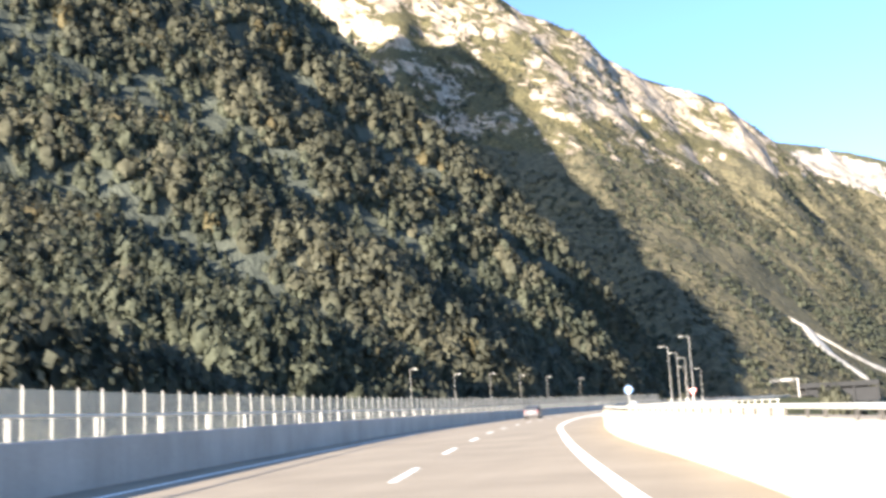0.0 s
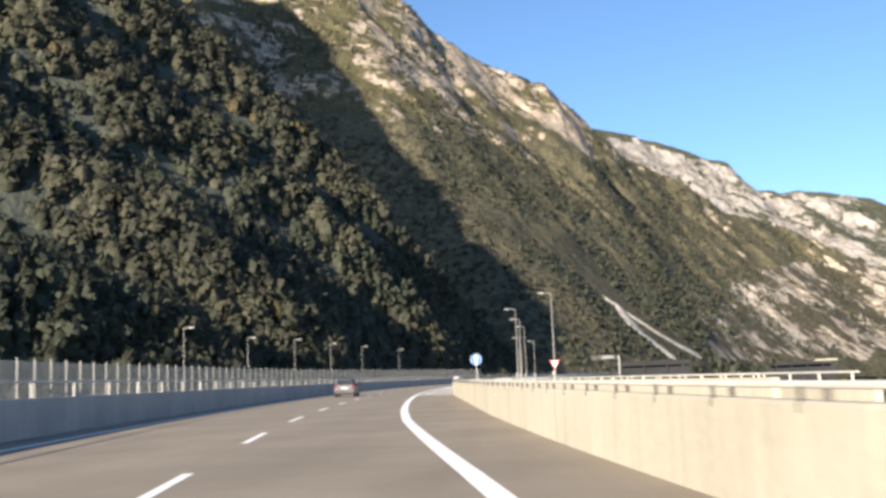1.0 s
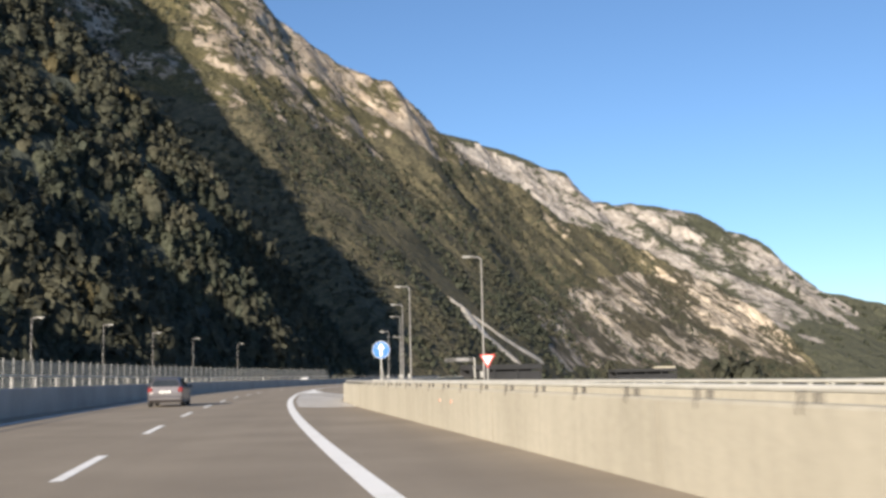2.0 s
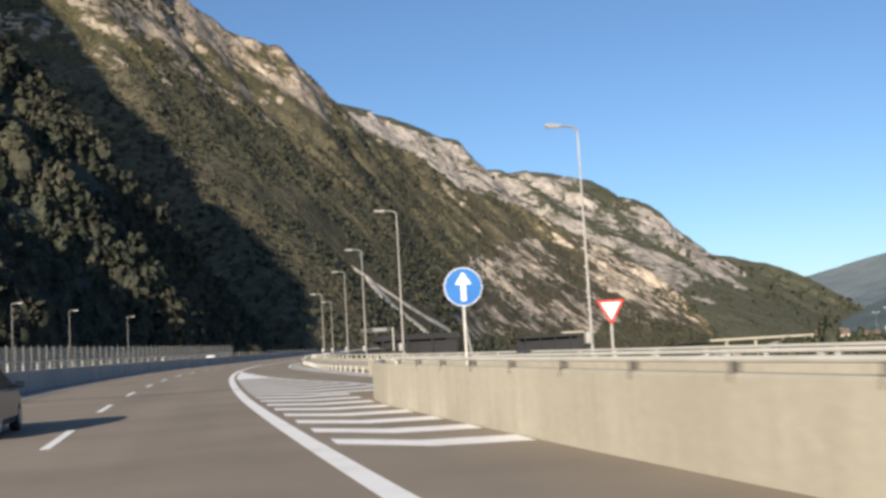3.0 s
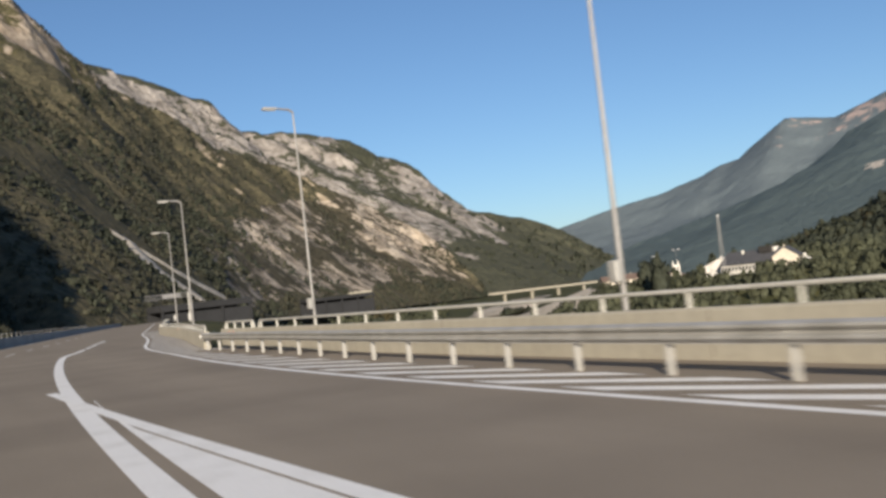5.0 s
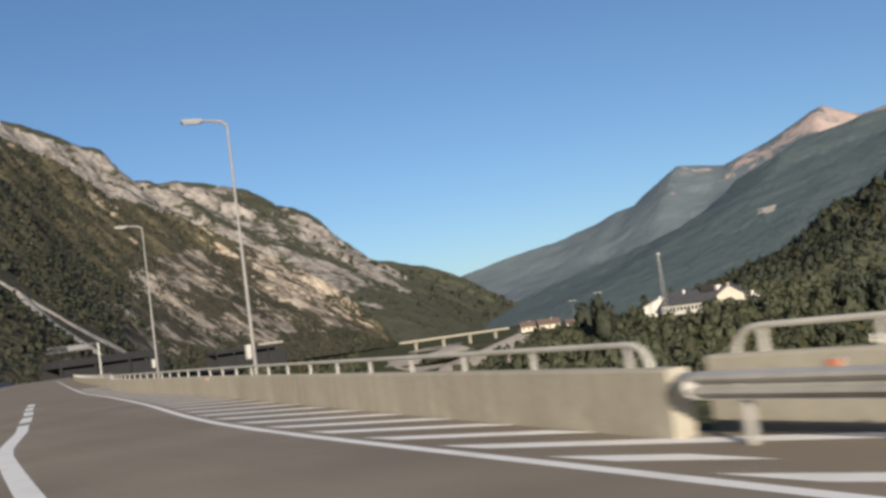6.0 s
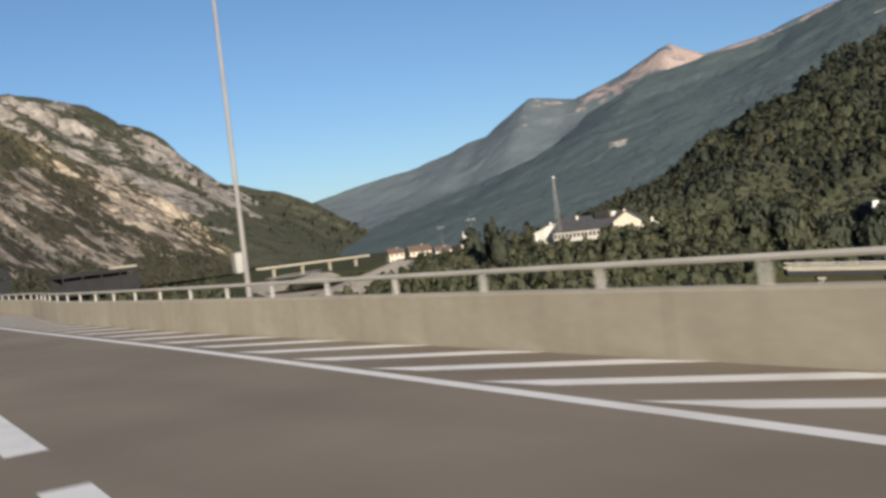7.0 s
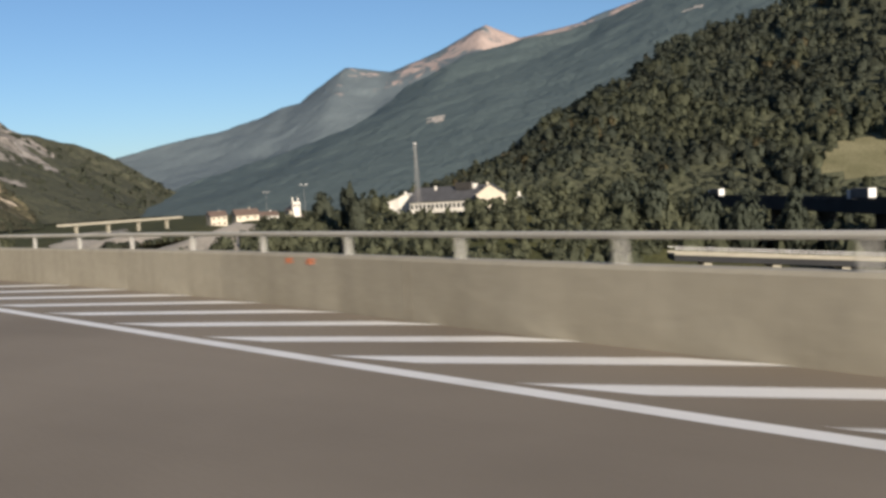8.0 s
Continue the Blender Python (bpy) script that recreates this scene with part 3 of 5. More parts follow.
M_WHITE = mountain_material("white_mountain", (0.105, 0.105, 0.070), (0.070, 0.076, 0.052), (0.50, 0.455, 0.41), (0.20, 0.18, 0.16), 0.225, 0.008, (0.7, 0.5, 1), relief=38, dip=60)
M_SHOULDER = mountain_material("wooded_shoulder", (0.098, 0.098, 0.066), (0.060, 0.064, 0.046), (0.4, 0.36, 0.30), (0.26, 0.23, 0.2), -0.12, 0.006, (0.6, 0.6, 1), relief=14, dip=55)
M_GREEN = mountain_material("wooded_mountain", (0.105, 0.108, 0.066), (0.080, 0.084, 0.052), (0.3, 0.27, 0.22), (0.2, 0.18, 0.15), -0.10, 0.004, (1, 1, 0.6), relief=12)
# distance haze is mixed into the blue-grey wood colours of these two ranges
M_MID_HAZE = mountain_material("mid_mountain", (0.112, 0.146, 0.146), (0.100, 0.132, 0.134), (0.4, 0.36, 0.30), (0.26, 0.23, 0.2), -0.10, 0.004, (1, 1, 0.6), relief=12)
M_FAR_HAZE = mountain_material("far_mountain", (0.146, 0.178, 0.192), (0.132, 0.163, 0.178), (0.46, 0.365, 0.325), (0.34, 0.275, 0.25), -0.12, 0.0035, (1, 1, 0.5), relief=10, high=(300, 520, 0.36))
spur_crest = [(-130, 40, 12), (-163, 78, 30), (-193, 126, 50), (-213, 195, 96), (-219, 282, 160), (-290, 350, 285), (-420, 410, 460), (-522, 447, 590), (-608, 470, 680), (-570, 550, 560)]
spur_foot = [(-92, -20, -1), (-76, 60, -1), (-66, 130, -1), (-56, 210, -1), (-46, 280, -1), (-32, 345, -1), (-18, 405, -1), (-8, 440, -1), (-2, 468, -1), (-30, 530, -2)]
near_spur, spur_grid = loft("near_spur", spur_crest, spur_foot, M_NEAR, 150, 330, 16, 1, sag=0.0, octave=150, label="steep wooded mountain spur in grazing light", ridges=24, ribs=19.0, paired=True)
near_crest = [(-620, 1050, 520), (-430, 1230, 590), (-290, 1340, 600), (-205, 1385, 570), (-135, 1412, 537), (-83, 1465, 502), (-35, 1497, 480), (23, 1537, 449), (76, 1575, 444),
              (112, 1612, 425), (154, 1696, 401), (288, 1778, 333), (393, 1808, 275), (527, 1943, 264), (614, 1914, 204), (701, 1880, 152), (745, 1790, 90), (786, 1673, -2)]
near_foot = [(-420, 760, 60), (-230, 680, 25), (-90, 560, 0), (16, 490, -2), (62, 570, -3), (150, 800, -6), (240, 1030, -10), (360, 1200, -15), (540, 1400, -20), (700, 1560, -22), (780, 1640, -24)]
near_mountain, near_grid = loft("near_mountain", near_crest, near_foot, M_SLOPE, 140, 360, 26, 7, sag=0.05, octave=200, label="steep sunlit mountain with scrub and tan cliffs", ridges=85, fine=0.72)


def rocky(p):
    """Where the near mountain is bare: along its upper left and on the ribs at its right foot."""
    w = 60 * noise.noise(Vector((p[0] / 110, p[1] / 110, p[2] / 70)))
    top = p[2] + w > 235 + 0.35 * max(0, p[0] + 100) and p[0] < 330
    ribs = 190 < p[0] + w < 760 and 8 < p[2] + 0.4 * w < 60 + 0.30 * (p[0] - 150)
    return 2 if ribs else 1 if top else 0


choose_material(near_mountain, near_grid, (M_CLIFF, M_RIB), rocky)
white_crest = [(-300, 2500, 900), (100, 2600, 760), (252, 2641, 632), (382, 2726, 623), (519, 2804, 595), (647, 2878, 554), (736, 2908, 503), (889, 2930, 478), (1058, 2930, 455), (1183, 2825, 362), (1265, 2730, 272), (1300, 2660, 205), (1420, 2580, 172), (1500, 2520, 120), (1591, 2467, 45), (1680, 2400, -20)]
white_foot = [(-100, 1900, 60), (250, 1950, 40), (500, 2000, 20), (700, 1900, -20), (850, 1850, -22), (1000, 1900, -22), (1150, 1980, -22), (1350, 2150, -22), (1640, 2350, -24)]
white_mountain, white_grid = loft("white_mountain", white_crest, white_foot, M_WHITE, 90, 260, 34, 2, sag=0.04, octave=330, label="high ridge with bare white rock slopes", ridges=120, fine=0.75)
white_top = curve([(c[0], c[2]) for c in white_crest])
choose_material(white_mountain, white_grid, M_SHOULDER, lambda p: p[2] > float(white_top(p[0])) - 22 + 60 * noise.noise(Vector(p) / 90) or p[0] + 90 * noise.noise(Vector(p) / 120) > 1285 or p[2] < 70 + 0.1 * max(0, p[0] - 900) + 60 * noise.noise(Vector(p) / 110) or p[2] < 0.42 * max(0, 900 - p[0]) + 110 * noise.noise(Vector(p) / 170))
far_crest = [(1900, 4000, 60), (2338, 3772, 191), (2510, 3653, 234), (2666, 3534, 279), (2838, 3390, 365), (2891, 3341, 380), (3038, 3200, 511), (3160, 3072, 495), (3299, 2911, 571), (3414, 2766, 665), (3532, 2675, 600), (3672, 2459, 643), (3754, 2318, 698), (3900, 1900, 800), (4000, 1200, 900)]
far_foot = [(1500, 3600, -24), (1700, 3200, -24), (1800, 2900, -24), (1900, 2500, -24), (2000, 2100, -24), (2100, 1700, -24), (2200, 1000, -24), (2300, 500, -24)]
far_mountain, far_grid = loft("far_mountain", far_crest, far_foot, M_FAR_HAZE, 60, 150, 45, 3, sag=0.06, octave=420, label="distant mountain range, haze painted in as blue, with pink rocky tops", ridges=40)
mid_crest = [(1700, 2900, 0), (2000, 2800, 80), (2277, 2616, 165), (2395, 2498, 236), (2483, 2399, 328), (2601, 2255, 415), (2709, 2108, 455), (2850, 1900, 500), (2950, 1500, 620), (2950, 900, 700)]
mid_foot = [(1200, 2500, -24), (1200, 2000, -24), (1150, 1700, -24), (1150, 1400, -24), (1200, 1000, -24), (1300, 500, -24)]
mid_mountain, mid_grid = loft("mid_mountain", mid_crest, mid_foot, M_MID_HAZE, 90, 260, 40, 4, sag=0.05, octave=380, label="dark wooded mountain side, haze painted into its blue-grey colour", ridges=24)
M_SCAR = mountain_material("pale_rock_scar", (0.3, 0.26, 0.2), (0.2, 0.18, 0.14), (0.62, 0.56, 0.48), (0.42, 0.37, 0.31), 0.5, 0.02, relief=4)
choose_material(mid_mountain, mid_grid, M_SCAR, lambda p: min((Vector(p) - Vector(c)).length for c in ((1775, 1716, 156), (1790, 1722, 176), (2527, 1441, 426))) + 24 * noise.noise(Vector(p) / 25) < 27)
hill_crest = [(330, 760, -30), (395, 640, -26), (470, 594, -17), (544, 594, 8), (625, 602, 54), (711, 612, 90), (859, 591, 134), (1050, 480, 220), (1200, 200, 320), (1200, -300, 350)]
hill_foot = [(300, 760, -22), (322, 620, -14), (325, 540, -9), (352, 480, -10), (392, 440, -20), (415, 390, -24), (445, 330, -25), (505, 200, -25), (560, -200, -25)]
wooded_hill, hill_grid = loft("wooded_hill", hill_crest, hill_foot, M_GREEN, 50, 110, 12, 5, sag=0.0, octave=120, label="hill covered in broadleaf wood", ridges=10)


MEADOW = material("dry_meadow", (0.235, 0.215, 0.125), 0.95, dark=(0.165, 0.155, 0.085), scale=0.06, bump_scale=1.0, grain=0.25, spec=0.1)


def on_meadow(p):
    """The open terrace in the hill wood."""
    return ((p[0] - 500) / 30) ** 2 + ((p[1] - 388) / 26) ** 2 + 0.3 * noise.noise(Vector(p) / 12) < 1


choose_material(wooded_hill, hill_grid, MEADOW, on_meadow)


# ---- guard rail in front of the setback parapet ----
def guard_rail():
    ob = thing("guard_rail", pose(0, 0, 0), "galvanised steel guard rail on posts, in front of the concrete parapet", "guard rail")
    line = curve([(112, -9.9), (122, -11.0), (134, -11.9), (143, -12.3), (153, -12.5), (161, -12.4), (171.7, -11.95), (181.5, -11.75)])
    sec = [(0.0, 0.44), (0.0, 0.47), (-0.08, 0.53), (-0.08, 0.57), (0.0, 0.61), (0.0, 0.64), (-0.08, 0.69), (-0.08, 0.73), (0.0, 0.77), (0.02, 0.77), (0.02, 0.44)]
    sec = [(a, 0.38 + (h - 0.44) * 0.74) for a, h in sec]
    v, f = sweep(sec, along(line, 133.1, 181.5, 1.5))
    mesh_of("beam", v, f, STEEL, ob)
    me = None
    for k in range(25):
        y = 133.5 + 1.98 * k
        if me is None:
            bm = bmesh.new()
            box(bm, 0.08, 0, 0.29, 0.09, 0.06, 0.58, 0.008)
            box(bm, 0.03, 0, 0.49, 0.08, 0.08, 0.14, 0.01)
            p = part("post", bm, STEEL, ob)
            me = p.data
        else:
            p = new("post", me)
            p.parent = ob
        p.matrix_basis = pose(float(line(y)), y, 0)
    bm = bmesh.new()
    tube(bm, [(float(line(181.5)), 181.5, 0.50), (float(line(181.5)) + 0.12, 181.75, 0.50), (float(line(181.5)) + 0.3, 181.85, 0.50)], [0.115, 0.11, 0.08], 8)
    part("end_piece", bm, STEEL, ob, "rounded steel end of the guard rail")
    return ob


guard_rail()


# ---- reflectors on the parapet faces ----
def reflector(x, y, z, turn):
    ob = thing("reflector", pose(x, y, z, 0, 0, turn), "small orange reflector on the concrete parapet", "reflector", "parapet reflectors")
    bm = bmesh.new()
    box(bm, 0, 0, 0, 0.012, 0.10, 0.07, 0.005)
    part("lens", bm, REFLECTOR, ob)
    bm = bmesh.new()
    box(bm, 0.01, 0, 0, 0.016, 0.13, 0.10, 0.004)
    part("bracket", bm, STEEL, ob)
    return ob


ref_a = reflector(float(wall_one(72)) - 0.018, 72.0, 0.66, 3)
for x, y, z, a in ((float(wall_one(73.4)) - 0.018, 73.4, 0.66, 3), (float(wall_two(246.4)) - 0.02, 246.4, 0.56, -10), (float(wall_two(245.9)) - 0.02, 245.9, 0.56, -10),
                   (float(wall_back(180.0)) - 0.018, 180.0, 0.56, 0), (float(wall_back(180.7)) - 0.018, 180.7, 0.56, 0), (float(wall_one(48)) - 0.018, 48.0, 0.66, 4),
                   (float(wall_two(207.2)) - 0.02, 207.2, 0.56, -9), (float(wall_two(206.7)) - 0.02, 206.7, 0.56, -9)):
    copy_thing(ref_a, pose(x, y, z, 0, 0, a))


# ---- street lamps ----
def street_lamp(x, y, z0, top, arm, turn, label, group, box_on=True):
    """A tapered steel mast with a flat lantern on an arm; turn points the arm."""
    ob = thing("street_lamp", pose(x, y, z0, 0, 0, turn), label, "street lamp", group)
    h = top - z0
    bm = bmesh.new()
    tube(bm, [(0, 0, 0), (0, 0, h * 0.45), (0, 0, h - 0.05)], [0.062, 0.045, 0.03] if box_on else [0.042, 0.033, 0.025], 10)
    part("pole", bm, POLE, ob)
    bm = bmesh.new()
    tube(bm, [(0, 0, h - 0.1), (-0.25 * arm, 0, h + 0.02), (-arm, 0, h + 0.06)], [0.05, 0.045, 0.035], 8)
    part("arm", bm, POLE, ob)
    bm = bmesh.new()
    box(bm, -arm - 0.24, 0, h + 0.05, 0.62, 0.24, 0.10, 0.035)
    head = part("lantern", bm, STEEL, ob)
    bm = bmesh.new()
    box(bm, -arm - 0.26, 0, h - 0.005, 0.46, 0.17, 0.03, 0.01)
    part("diffuser", bm, SIGN_WHITE, head)
    if box_on:
        bm = bmesh.new()
        box(bm, -0.16, 0, -z0 + 1.25, 0.16, 0.24, 0.42, 0.02)
        part("junction_box", bm, STEEL, ob)
    bm = bmesh.new()
    box(bm, 0, 0, 0.05, 0.4, 0.4, 0.12, 0.02)
    part("base_plate", bm, STEEL, ob)
    return ob


for k, (x, y) in enumerate(((-6.2, 115.5), (-9.3, 137.4), (-8.4, 159.7), (-7.2, 182.0), (-7.6, 202.8), (-4.3, 224.5))):
    street_lamp(x, y, ground_height(x, y) - 0.05, 8.9 if y < 190 else 7.9, 0.75, 8 if y < 190 else -8, "tall galvanised street lamp behind the parapet", "lamps along the ramp")
for y in (118, 145, 170, 192, 213, 240):
    x = float(edge(y)) - 24.15
    street_lamp(x - 0.3, y, -0.25, 7.2 if y < 150 else 7.8, 0.55, 180, "galvanised street lamp beside the noise fence", "lamps along the fence", False)


# ---- noise fence on the far side ----
def noise_fence(y0, y1, n):
    ob = thing("noise_fence", pose(0, 0, 0), "clear panel noise fence with pale steel posts on a plinth", "fence")
    me = pane = None
    for k in range(n):
        y = y0 + (y1 - y0) * k / n
        x = float(edge(y)) - 24.12
        if me is None:
            bm = bmesh.new()
            box(bm, 0, 0, 2.1, 0.055, 0.05, 2.8, 0.008)
            p = part("post", bm, POLE, ob)
            me = p.data
        else:
            p = new("post", me)
            p.parent = ob
        p.matrix_basis = pose(x, y, 0)
        y2 = y0 + (y1 - y0) * (k + 1) / n
        x2 = float(edge(y2)) - 24.12
        turn = math.degrees(math.atan2(-(x2 - x), y2 - y))
        if pane is None:
            bm = bmesh.new()
            box(bm, 0, 0, 2.05, 0.03, (y1 - y0) / n - 0.18, 2.55, 0.0)
            p = part("pane", bm, NOISE_PANEL, ob)
            pane = p.data
        else:
            p = new("pane", pane)
            p.parent = ob
        p.matrix_basis = pose((x + x2) / 2, (y + y2) / 2, 0, 0, 0, turn)
    return ob


noise_fence(20, 330, 112)


# ---- signs ----
def sign_pole(ob, h):
    bm = bmesh.new()
    tube(bm, [(0, 0.05, 0), (0, 0.05, h)], 0.035, 8)
    part("pole", bm, STEEL, ob)


def disc_sign():
    ob = thing("traffic_sign", pose(-13.4, 104.6, 0, 0, 0, -3), "round blue sign with a white straight arrow on a steel pole", "traffic sign")
    sign_pole(ob, 2.9)
    bm = bmesh.new()
    bmesh.ops.create_cone(bm, cap_ends=True, segments=40, radius1=0.47, radius2=0.47, depth=0.02, matrix=pose(0, 0, 2.68, 90))
    rim = part("rim", bm, SIGN_WHITE, ob)
    bm = bmesh.new()
    bmesh.ops.create_cone(bm, cap_ends=True, segments=40, radius1=0.45, radius2=0.45, depth=0.02, matrix=pose(0, -0.006, 2.68, 90))
    face = part("face", bm, SIGN_BLUE, ob)
    bm = bmesh.new()
    arrow = [(-0.06, -0.34), (0.06, -0.34), (0.06, 0.06), (0.2, 0.06), (0, 0.36), (-0.2, 0.06), (-0.06, 0.06)]
    vs = [bm.verts.new((x, -0.020, 2.68 + z)) for x, z in arrow]
    bm.faces.new(vs)
    part("arrow", bm, SIGN_WHITE, face, "white upward arrow")
    bm = bmesh.new()
    tube(bm, [(0.0, 0.05, 1.9), (0.35, 0.45, 0.0)], 0.025, 6)
    part("brace", bm, STEEL, ob)


def yield_sign():
    ob = thing("traffic_sign", pose(-6.3, 113.2, ground_height(-6.3, 113.2) - 0.05, 0, 0, -6), "red and white triangular yield sign on a steel pole", "traffic sign")
    z = 2.25 - ground_height(-6.3, 113.2)
    sign_pole(ob, z + 0.2)

    def tri(r, y):
        bm = bmesh.new()
        pts = [(-r * 0.866, r * 0.5), (r * 0.866, r * 0.5), (0, -r)]
        a = [bm.verts.new((x, y, z + q)) for x, q in pts]
        b = [bm.verts.new((x, y + 0.015, z + q)) for x, q in pts]
        bm.faces.new(a)
        bm.faces.new(b[::-1])
        for i in range(3):
            bm.faces.new((a[i], b[i], b[(i + 1) % 3], a[(i + 1) % 3]))
        return bm
    part("border", tri(0.56, 0.0), SIGN_RED, ob)
    part("face", tri(0.40, -0.008), SIGN_WHITE, ob)


disc_sign()
yield_sign()


# ---- gantry and galleries farther on ----
def gantry(x, y, width, turn):
    ob = thing("sign_gantry", pose(x, y, -0.3, 0, 0, turn), "grey steel lattice sign gantry with a small panel", "sign gantry")
    bm = bmesh.new()
    for z in (6.2, 7.3):
        for d in (-0.4, 0.4):
            tube(bm, [(-width / 2, d, z), (width / 2, d, z)], 0.09, 6)
    n = 12
    for k in range(n):
        a = -width / 2 + width * k / n
        for d in (-0.4, 0.4):
            tube(bm, [(a, d, 6.2), (a + width / n / 2, d, 7.3)], 0.05, 5)
            tube(bm, [(a + width / n / 2, d, 7.3), (a + width / n, d, 6.2)], 0.05, 5)
    part("truss", bm, SIGN_BACK, ob)
    for d in (-0.45, 0.45):
        bm = bmesh.new()
        box(bm, width / 2, d, 3.6, 0.28, 0.28, 7.4, 0.03)
        part("leg", bm, STEEL, ob)
    bm = bmesh.new()
    box(bm, 1.2, -0.55, 6.8, width * 0.42, 0.12, 1.0, 0.02)
    part("sign_panel", bm, SIGN_BACK, ob, "grey back of a sign panel")
    return ob


gantry(27.7, 401.2, 10.4, -12)


def gallery(x, y, z, length, width, height, turn, label, upstand=0.0):
    """An open-sided concrete gallery: back wall, roof slab with an edge beam, columns along the open side."""
    ob = thing("avalanche_gallery", pose(x, y, z, 0, 0, turn), label, "gallery")
    bm = bmesh.new()
    box(bm, 0, 0, height - 0.6, length, width, 2.4, 0.08)
    part("roof", bm, SHADE_CONCRETE, ob)
    bm = bmesh.new()
    box(bm, 0, width / 2 - 0.4, height / 2, length, 0.8, height, 0.05)
    part("back_wall", bm, SHADE_CONCRETE, ob)
    n = int(length / 12)
    me = None
    for k in range(n + 1):
        if me is None:
            bm = bmesh.new()
            box(bm, 0, 0, height / 2, 0.8, 0.8, height, 0.05)
            p = part("column", bm, SHADE_CONCRETE, ob)
            me = p.data
        else:
            p = new("column", me)
            p.parent = ob
        p.matrix_basis = pose(-length / 2 + 0.5 + (length - 1) * k / n, -width / 2 + 0.6, 0)
    # added near-black panel fills the open side in place of the shade inside
    bm = bmesh.new()
    box(bm, 0, -width / 2 + 0.9, height * 0.36, length - 1.6, 0.3, height * 0.72, 0.03)
    part("shade_panel", bm, SHADE_CONCRETE, ob)
    if upstand:
        bm = bmesh.new()
        box(bm, length / 2 - upstand / 2 - 1, -width / 2 + 2.4, height + 1.2, upstand, 4.0, 1.4, 0.08)
        part("roof_upstand", bm, CONCRETE, ob, "pale concrete upstand on the gallery roof")
    return ob


gallery(63.0, 528.0, -4.4, 36.0, 14.0, 9.5, 12, "concrete road gallery at the mountain foot, shade put into its colour")
gallery(222.0, 823.0, -10.6, 50.0, 16.0, 13.0, 6, "long concrete gallery below the rock slope, shade put into its colour", upstand=17.0)


# ---- vehicles ----
def body_bm(sections, bevel=0.0):
    """A car body from cross sections (y, half width low, half width high, z low, z belt, z top)."""
    bm = bmesh.new()
    rings = []
    for y, wl, wh, z0, zb, zt in sections:
        ring = [(-wl * 0.94, z0), (-wl, z0 + 0.14), (-wl, zb - 0.05), (-wl * 0.97, zb), (-wh, zt - 0.05), (-wh * 0.85, zt),
                (wh * 0.85, zt), (wh, zt - 0.05), (wl * 0.97, zb), (wl, zb - 0.05), (wl, z0 + 0.14), (wl * 0.94, z0)]
        rings.append([bm.verts.new((x, y, z)) for x, z in ring])
    for a, b in zip(rings, rings[1:]):
        for k in range(12):
            bm.faces.new((a[k], a[(k + 1) % 12], b[(k + 1) % 12], b[k]))
    bm.faces.new(rings[0][::-1])
    bm.faces.new(rings[-1])
    bmesh.ops.recalc_face_normals(bm, faces=bm.faces)
    return bm


